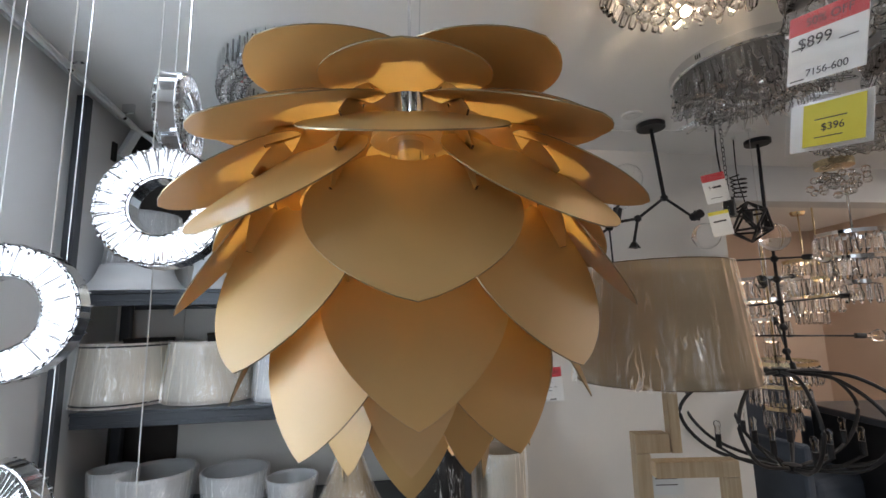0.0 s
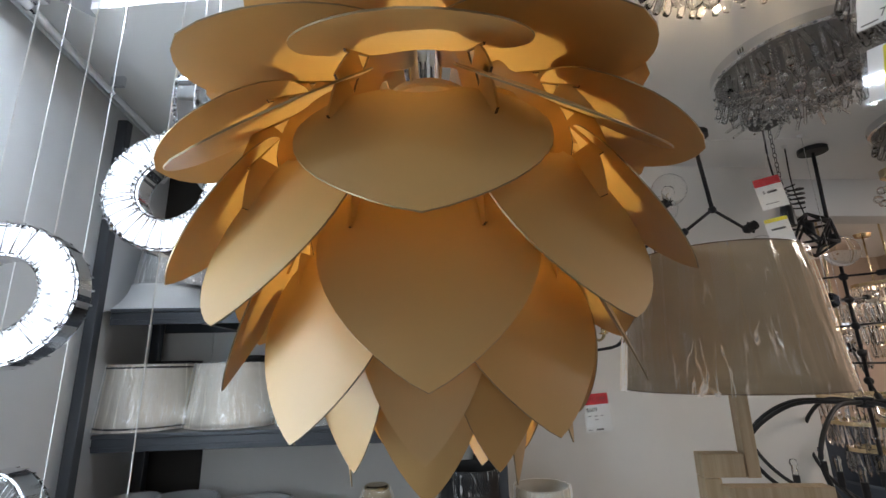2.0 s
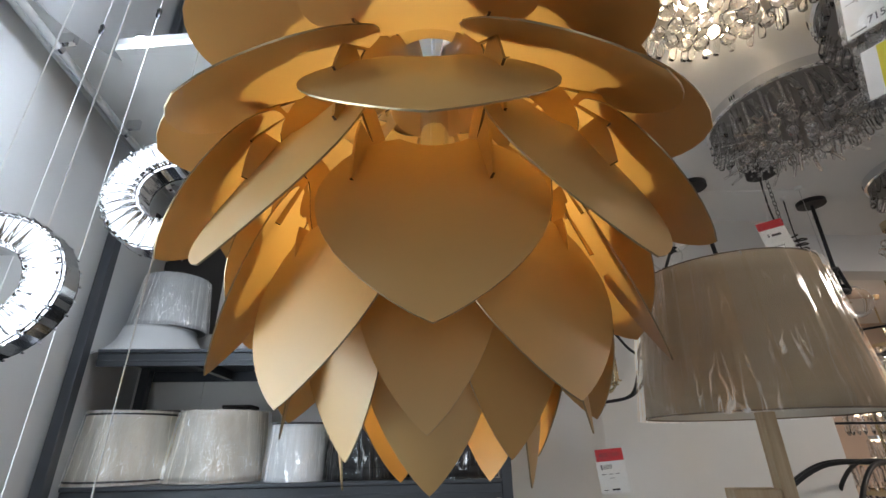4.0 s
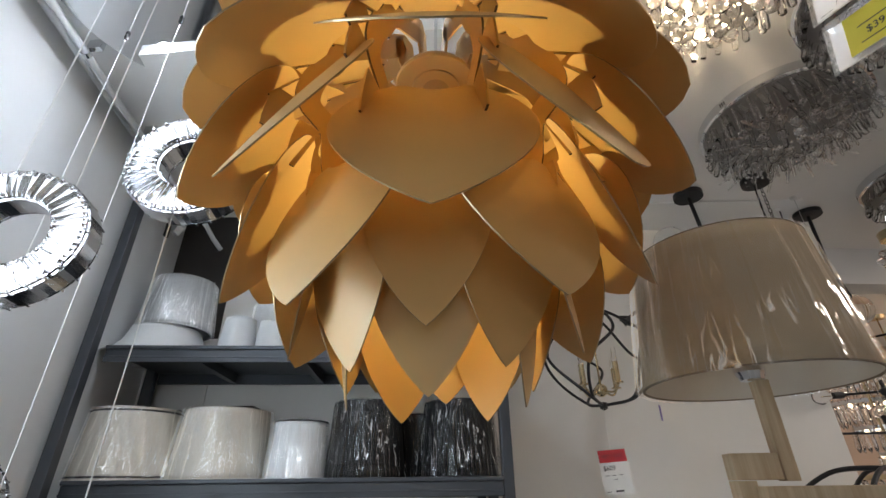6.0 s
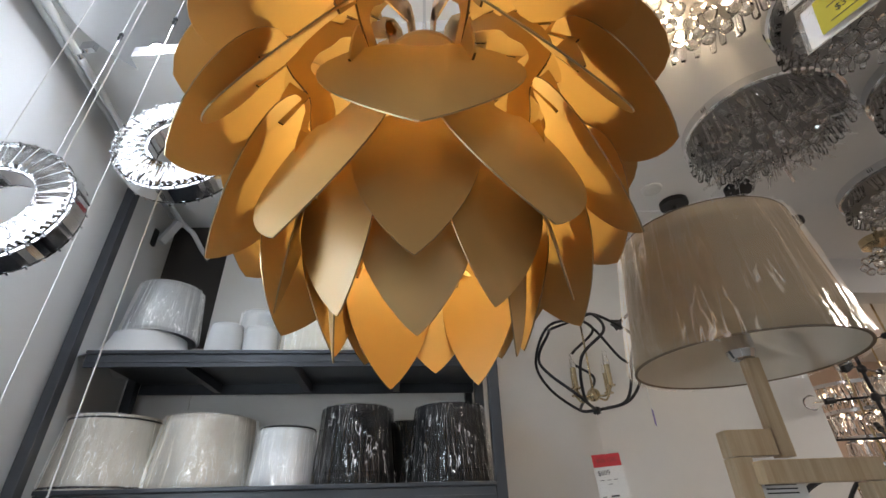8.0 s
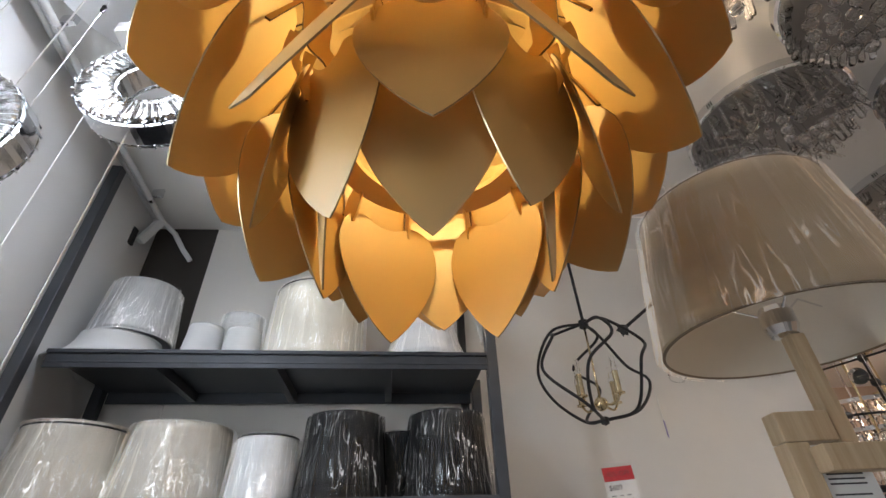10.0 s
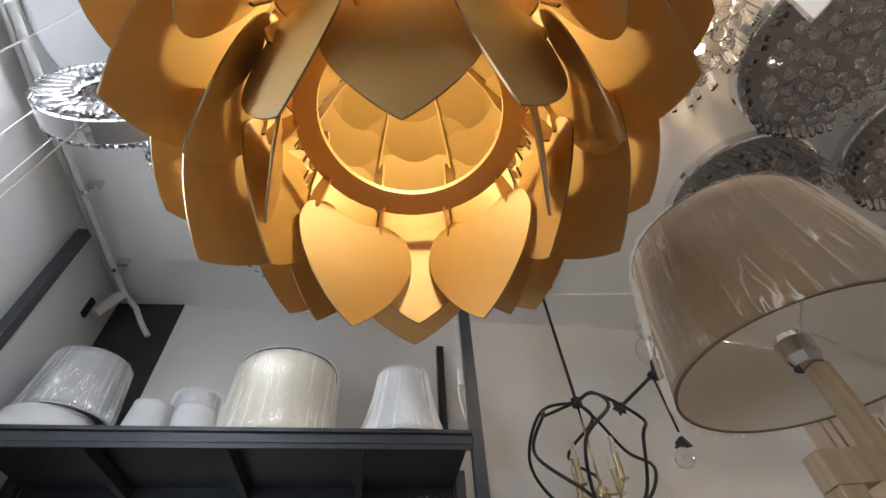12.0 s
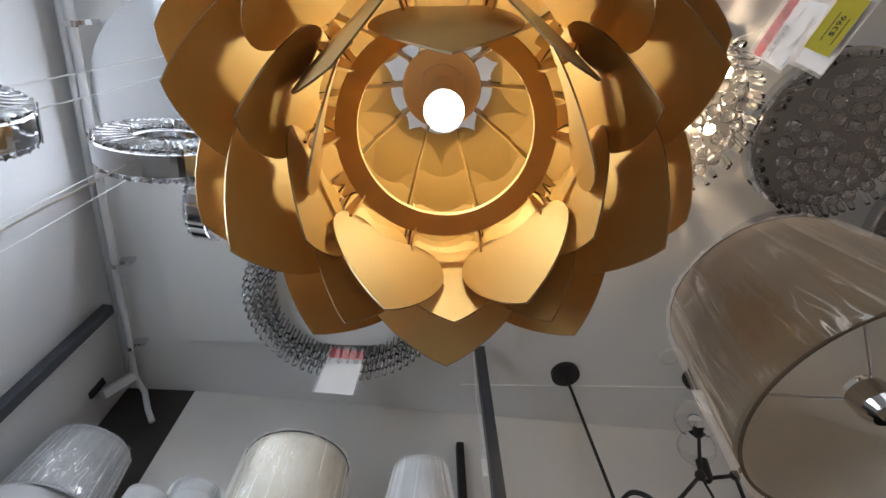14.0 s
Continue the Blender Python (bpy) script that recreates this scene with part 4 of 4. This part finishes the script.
for k, (r, mid, sway) in enumerate(((0.205, 0.0, 0.05), (0.19, 0.02, -0.05), (0.20, -0.02, 0.08), (0.19, 0.03, -0.07), (0.205, 0.0, 0.04), (0.185, 0.02, -0.05))):
    a = math.tau * k / 6 + 0.35
    c, s_ = math.cos(a), math.sin(a)
    pts = [(0, 0, 1.957), (0.5 * r * c - sway * s_, 0.5 * r * s_ + sway * c, 1.93), (r * math.cos(a + 0.3), r * math.sin(a + 0.3), 1.83 + mid), (r * math.cos(a - 0.15), r * math.sin(a - 0.15), 1.74 + mid), (0.55 * r * c + sway * s_, 0.55 * r * s_ - sway * c, 1.63), (0, 0, 1.60)]
    part("bent_rod", tube(bend(pts, 9), 0.0055, 8), BLACK_METAL, orb, smooth=True)
rod("inner_stem", (0, 0, 1.94), (0, 0, 1.66), 0.004, BRASS, orb)
part("brass_ball", ball(0.024, 18, 12, at=(0, 0, 1.655)), BRASS, orb, smooth=True)
for k in range(4):
    a = math.tau * k / 4 + 0.6
    c, s_ = math.cos(a), math.sin(a)
    part("brass_arm", tube(bend([(0.015 * c, 0.015 * s_, 1.65), (0.06 * c, 0.06 * s_, 1.642), (0.085 * c, 0.085 * s_, 1.665)], 6), 0.004, 8), BRASS, orb, smooth=True)
    candle = part("candle_tube", lathe([(0, 1.665), (0.018, 1.668), (0.018, 1.672), (0.010, 1.674), (0.010, 1.745), (0, 1.745)], 18), BRASS, orb, "polished brass candle sleeve")
    candle.matrix_basis = pose(0.085 * c, 0.085 * s_, 0)
    clear_bulb(orb, (0.085 * c, 0.085 * s_, 1.745), (0, 0, 1), 0.010, 0.055)

geo = thing("geometric_pendant", pose(1.52, 2.2, 2.09), "black wire polyhedron pendant with its cable coiled above", "pendant lamp")
ico = bmesh.new()
bmesh.ops.create_icosphere(ico, subdivisions=1, radius=0.10)
for e in ico.edges:
    rod("bar", e.verts[0].co, e.verts[1].co, 0.006, BLACK_METAL, geo, 6)
ico.free()
part("socket", lathe([(0, 0.06), (0.018, 0.06), (0.018, 0.0), (0, 0.0)], 14), BLACK_METAL, geo)
part("power_cord", tube(bend([(0, 0, 0.05), (-0.03, -0.01, 0.16), (-0.035, 0, 0.26), (-0.03, 0, CEIL - 2.092)], 8), 0.0028, 6), BLACK_METAL, geo)
part("ceiling_hook", lathe([(0, 0), (0.014, 0), (0.01, -0.012), (0, -0.016)], 14), PAPER, geo).matrix_basis = pose(-0.03, 0, CEIL - 2.091)
coil = [(-0.03 + 0.030 * math.cos(a) + 0.008 * math.sin(3.1 * a), 0.030 * math.sin(a), 0.13 + 0.0035 * a) for a in [0.5 * i for i in range(60)]]
part("cord_coil", tube(coil, 0.0035, 6), BLACK_METAL, geo, "coiled black cable")
chained = thing("chain_pendant", pose(1.243, 1.93, 0), "black pendant lamp hanging on a chain and cord", "pendant lamp")
part("canopy", lathe([(0, CEIL - 0.001), (0.058, CEIL - 0.001), (0.058, CEIL - 0.026), (0, CEIL - 0.028)], 36), BLACK_METAL, chained)
for k in range(17):
    ring_ = [(0.007 * math.cos(a), 0, 0.0125 * math.sin(a)) for a in [math.tau * i / 10 for i in range(10)]]
    part("chain_link", tube(ring_, 0.0016, 5, None, True), BLACK_METAL, chained).matrix_basis = pose(0.012, 0, CEIL - 0.04 - 0.021 * k, 0, 0, 90 * (k % 2))
part("power_cord", tube(bend([(-0.012, 0, CEIL - 0.02), (-0.015, 0, CEIL - 0.2), (0.008, 0, 2.13)], 8), 0.0035, 6), BLACK_METAL, chained)
part("socket", lathe([(0, 2.15), (0.02, 2.145), (0.024, 2.11), (0.024, 2.06), (0, 2.06)], 18), BLACK_METAL, chained).matrix_basis = pose(0.012, 0, 0)
hang = thing("rod_pendant", pose(1.648, 2.252, 0), "black ceiling rod pendant beside the polyhedron lamp", "pendant lamp")
part("canopy", lathe([(0, CEIL - 0.001), (0.06, CEIL - 0.001), (0.06, CEIL - 0.022), (0, CEIL - 0.024)], 36), BLACK_METAL, hang)
rod("stem", (0, 0, CEIL - 0.02), (-0.01, 0, 2.1), 0.008, BLACK_METAL, hang)
globe(hang, (0.02, 0, 2.02), 0.07)
part("socket", lathe([(0, 2.1), (0.02, 2.1), (0.02, 2.05), (0, 2.05)], 16), BLACK_METAL, hang)


def stick_chandelier(x, y, label):
    ob = thing("stick_chandelier", pose(x, y, 0), label, "chandelier", "stick chandeliers")
    rod("stem", (0, 0, 2.0), (0.0, 0, 1.40), 0.008, BLACK_METAL, ob)
    rod("wire", (0, 0, CEIL - 0.01), (0.0, 0, 2.0), 0.0012, CHROME, ob)
    part("ceiling_hook", lathe([(0, CEIL - 0.001), (0.016, CEIL - 0.001), (0.012, CEIL - 0.014), (0, CEIL - 0.016)], 14), PAPER, ob)
    for z, a, l in ((1.695, 6, 0.36), (1.57, -9, 0.33), (1.445, 62, 0.2), (1.93, 100, 0.3), (1.82, 40, 0.3)):
        c, s_ = math.cos(radians(a)), math.sin(radians(a))
        lift = 0.03 if z > 1.6 else (-0.05 if z > 1.5 else 0.14)
        reach = 0.85 if z == 1.57 else 0.55
        p, q = (-reach * l * c, -reach * l * s_, z - 0.4 * lift - (0.06 if z == 1.57 else 0)), (l * c, l * s_, z + lift)
        rod("arm", p, q, 0.005, BLACK_METAL, ob)
        part("joint", ball(0.02, 10, 7, at=(0, 0, z)), BLACK_METAL, ob, smooth=True)
        for e, d in ((p, -1), (q, 1)):
            w = (Vector(q) - Vector(p)).normalized() * d
            part("socket", tube([e, Vector(e) + 0.045 * w], 0.014, 12), BLACK_METAL, ob)
            clear_bulb(ob, Vector(e) + 0.045 * w, w, 0.034, 0.085)
    return ob


stick_chandelier(1.785, 2.43, "black stick chandelier with clear globe bulbs, unlit")

curl = thing("curved_arm_chandelier", pose(1.50, 2.1, 0), "black chandelier of hanging curved arms with candle bulbs", "chandelier")
rod("wire", (0, 0, CEIL - 0.01), (0, 0, 1.4), 0.0012, CHROME, curl)
part("ceiling_hook", lathe([(0, CEIL - 0.001), (0.016, CEIL - 0.001), (0.012, CEIL - 0.014), (0, CEIL - 0.016)], 14), PAPER, curl)
part("hub", lathe([(0, 1.405), (0.03, 1.40), (0.03, 1.365), (0, 1.36)], 18), BLACK_METAL, curl)
part("hub", lathe([(0, 1.0), (0.035, 0.995), (0.035, 0.965), (0, 0.96)], 18), BLACK_METAL, curl)
for k in range(9):
    a = math.tau * k / 9 + 0.2
    c, s_ = math.cos(a), math.sin(a)
    r = 0.40 + 0.04 * math.sin(5 * k)
    part("curved_arm", tube(bend([(0.02 * c, 0.02 * s_, 1.385), (0.6 * r * c, 0.6 * r * s_, 1.37), (r * c, r * s_, 1.22), (0.72 * r * c, 0.72 * r * s_, 1.05), (0.03 * c, 0.03 * s_, 0.98)], 8), 0.008, 8), BLACK_METAL, curl, smooth=True)
    q = 0.30 * (0.7 + 0.3 * math.cos(3 * k))
    part("bulb_arm", tube(bend([(0.03 * c, 0.03 * s_, 0.985), (0.6 * q * c, 0.6 * q * s_, 1.0), (q * c, q * s_, 1.06)], 6), 0.006, 8), BLACK_METAL, curl, smooth=True)
    part("candle_socket", lathe([(0, 1.06), (0.012, 1.06), (0.012, 1.115), (0, 1.115)], 14), BLACK_METAL, curl).matrix_basis = pose(q * c, q * s_, 0)
    clear_bulb(curl, (q * c, q * s_, 1.115), (0, 0, 1), 0.015, 0.06)


# ---------------------------------------------------------------- glass chandeliers deeper in the shop
def glass_chandelier(x, y, z, r, tiers, seed, label, mat_rim=BRASS, lit=True):
    ob = thing("glass_chandelier", pose(x, y, z), label, "chandelier", "glass chandeliers")
    rng = random.Random(seed)
    rod("stem", (0, 0, CEIL - z - 0.001), (0, 0, 0), 0.006, mat_rim, ob)
    part("canopy", lathe([(0, CEIL - z - 0.001), (0.06, CEIL - z - 0.001), (0.05, CEIL - z - 0.03), (0, CEIL - z - 0.032)], 28), mat_rim, ob)
    drop = None
    for i in range(tiers):
        rr, zz = r * (1 - 0.28 * i), -0.13 * i
        part("rim", lathe([(rr, zz), (rr, zz + 0.02), (rr - 0.006, zz + 0.02), (rr - 0.006, zz)], 40, True), mat_rim, ob)
        n = int(math.tau * rr / 0.034)
        for k in range(n):
            a = math.tau * k / n
            m = pose(rr * math.cos(a), rr * math.sin(a), zz - 0.05, rng.uniform(-5, 5), rng.uniform(-5, 5), math.degrees(a))
            if drop is None:
                drop = part("crystal_drop", lathe([(0, -0.06), (0.012, -0.035), (0.009, 0.04), (0, 0.05)], 6), CRYSTAL, ob)
                drop.matrix_basis = m
            else:
                share(drop, m)
        if lit:
            for k in range(3):
                a = math.tau * k / 3 + i
                part("bulb", ball(0.012, 10, 7, at=(0.5 * rr * math.cos(a), 0.5 * rr * math.sin(a), zz)), SOFT_POINT, ob, "glowing warm bulb", smooth=True)
    return ob


glass_chandelier(2.25, 2.45, 2.05, 0.17, 3, 1, "tiered glass chandelier with chrome rims, unlit", CHROME, False)
glass_chandelier(2.15, 3.05, 1.85, 0.25, 4, 2, "large tiered glass chandelier, lit, hanging deeper in the shop", CHROME)
glass_chandelier(2.75, 3.30, 2.00, 0.22, 3, 3, "tiered glass chandelier with brass rims, softly lit")
glass_chandelier(1.95, 2.75, 1.35, 0.20, 3, 4, "low hanging tiered glass chandelier with brass rims, unlit", BRASS, False)
glass_chandelier(2.70, 2.40, 1.75, 0.2, 2, 5, "small tiered glass chandelier with a chrome rim", CHROME, False)
glass_chandelier(3.20, 4.0, 1.9, 0.25, 3, 6, "tiered glass chandelier far back in the shop")


def bead_light(x, y, z, r, label, seed):
    ob = thing("bead_pendant", pose(x, y, z), label, "pendant lamp", "bead pendants")
    rng = random.Random(seed)
    part("cap", lathe([(0, 0.12), (r * 0.7, 0.12), (r * 0.7, 0.085), (0, 0.08)], 32), BRASS, ob, "brushed brass cap")
    rod("stem", (0, 0, CEIL - z - 0.001), (0, 0, 0.12), 0.008, BRASS, ob)
    first = None
    for k in range(40):
        a, q = rng.uniform(0, math.tau), r * math.sqrt(rng.random())
        m = pose(q * math.cos(a), q * math.sin(a), rng.uniform(-0.07, 0.06), rng.uniform(0, 90), 0, 0)
        if first is None:
            first = part("crystal_ball", ball(0.02, 9, 6), CRYSTAL, ob)
            first.matrix_basis = m
        else:
            share(first, m)


bead_light(2.05, 2.28, 2.30, 0.12, "cluster of clear crystal beads under a brass cap", 3)
bead_light(2.35, 2.10, 2.20, 0.11, "cluster of clear crystal beads under a brass cap", 4)


# ---------------------------------------------------------------- furniture in the next space
chair = thing("armchair", pose(2.15, 2.95, 0, 0, 0, 20), "blue-grey upholstered armchair seen past the chandeliers", "armchair")
SLATE = mottled("slate_fabric", (0.05, 0.065, 0.09), (0.07, 0.088, 0.12), 8, 0.85, 0, 0.4, 300)
part("seat", box(-0.32, -0.3, 0.55, 0.32, 0.3, 0.75, 0.04), SLATE, chair)
part("backrest", box(-0.34, 0.2, 0.76, 0.34, 0.34, 1.16, 0.05), SLATE, chair)
for x in (-0.39, 0.33):
    part("armrest", box(x, -0.3, 0.55, x + 0.06, 0.19, 0.95, 0.02), SLATE, chair)
for x in (-0.3, 0.28):
    for y in (-0.28, 0.26):
        part("leg", box(x, y, 0, x + 0.03, y + 0.03, 0.549), BLACK_METAL, chair)
desk = thing("shop_counter", pose(2.9, 2.7, 0), "dark counter with a pale worktop in the next space", "counter")
part("body", box(-0.6, -0.3, 0, 0.6, 0.3, 1.04, 0.01), BLACK_METAL, desk)
part("worktop", box(-0.63, -0.33, 1.041, 0.63, 0.33, 1.08, 0.008), RACK_METAL, desk)


# ---------------------------------------------------------------- price cards
def lettering(text, size, mat, parent, at, tilt=90):
    cu = bpy.data.curves.new("lettering", "FONT")
    cu.body, cu.size, cu.extrude, cu.align_x, cu.align_y = text, size, 0.0002, "CENTER", "CENTER"
    tmp = bpy.data.objects.new("lettering", cu)
    me = bpy.data.meshes.new_from_object(tmp)
    bpy.data.objects.remove(tmp)
    me.materials.append(mat)
    ob = new("lettering", me)
    ob.parent = parent
    ob.matrix_basis = pose(*at, tilt, 0, 0)
    return ob


def bars(rows, parent):
    """Unreadable small print as plain strips: x, z, width, height."""
    for x, z, w, h in rows:
        part("print_line", box(x, -0.0022, z, x + w, -0.0014, z + h), INK, parent)


def price_card(m, w, h, head, header_mat, price, label, string=None, extra=(), sleeve=True):
    """A card in the local plane y = 0 that faces -y, its top edge at z = 0."""
    ob = thing("price_card", m, label, "price tag", "price cards")
    part("card", box(-w / 2, -0.001, -h, w / 2, 0.001, 0, 0.0004), PAPER, ob)
    if header_mat:
        part("header", box(-w / 2, -0.0018, -head, w / 2, -0.0011, 0), header_mat, ob, "coloured header strip")
    for text, size, x, z in price:
        lettering(text, size, INK, ob, (x, -0.0022, z))
    bars(extra, ob)
    if sleeve:
        part("sleeve", box(-w / 2 - 0.006, -0.004, -h - 0.005, w / 2 + 0.006, -0.0035, 0.012), SLEEVE, ob, "clear plastic sleeve")
    if string:
        part("string", tube([(0, 0, 0), (m.inverted() @ Vector(string))], 0.0008, 5), PAPER, ob)
    return ob


price_card(pose(0.630, 0.665, 2.135, 0, 11, -72), 0.116, 0.114, 0.032, RED, [("50% OFF", 0.019, 0.004, -0.017), ("$899", 0.026, -0.016, -0.050), ("7156-600", 0.0165, 0.004, -0.101)], "white price card with a red header in a clear sleeve", (0.64, 0.74, CEIL - 0.13),
           [(-0.052, -0.057, 0.016, 0.002), (0.02, -0.061, 0.026, 0.0015), (-0.052, -0.110, 0.022, 0.002)])
price_card(pose(0.608, 0.663, 1.976, 0, 10, -72), 0.116, 0.078, 0.0, None, [], "white card with a yellow price label under another card", None)
price_card(pose(0.6035, 0.652, 1.968, 0, 10, -72), 0.086, 0.068, 0.067, YELLOW, [("$396", 0.016, 0.0, -0.040)], "yellow price label in a clear sleeve", None, [(-0.026, -0.027, 0.045, 0.0015), (-0.026, -0.055, 0.04, 0.0015)], False)
price_card(pose(1.075, 1.74, 2.195, 0, -8, -20), 0.082, 0.118, 0.030, RED, [("$", 0.016, -0.02, -0.055)], "white price card with a red header hanging on a string", (1.10, 1.72, CEIL - 0.13), [(-0.01, -0.060, 0.030, 0.008), (-0.026, -0.100, 0.04, 0.002)])
price_card(pose(1.10, 1.77, 2.05, 0, -8, -20), 0.072, 0.10, 0.014, YELLOW, [], "pale card with a yellow edge hanging under a price card", None, [(-0.024, -0.045, 0.045, 0.007)])
price_card(pose(0.425, 1.90, 1.447, 0, -4, 2), 0.092, 0.132, 0.038, RED, [("45% OFF", 0.0195, 0, -0.020), ("$609", 0.020, -0.018, -0.056)], "white price card with a red discount header on a string", (0.44, 1.97, 1.588),
           [(-0.036, -0.078, 0.014, 0.0018), (-0.012, -0.078, 0.012, 0.0018), (0.01, -0.078, 0.012, 0.0018), (-0.012, -0.090, 0.014, 0.0015), (-0.04, -0.125, 0.014, 0.002), (-0.012, -0.126, 0.026, 0.005)])
price_card(pose(-0.43, 1.755, 2.46, 0, 4, 6), 0.13, 0.22, 0.05, RED, [], "white price card with a red header under the ring of crystals", (-0.43, 1.75, CEIL - 0.03), [])
VIOLET = material("violet_print", (0.13, 0.09, 0.38), 0.5)
tag = price_card(pose(0.66, 2.03, 1.70, 0, 0, 62), 0.035, 0.15, 0.0, None, [], "narrow white tag with a violet end on a string", (0.592, 1.955, 1.93), [], False)
part("violet_end", box(-0.0175, -0.002, -0.15, 0.0175, -0.0012, -0.095), VIOLET, tag, "violet printed end")
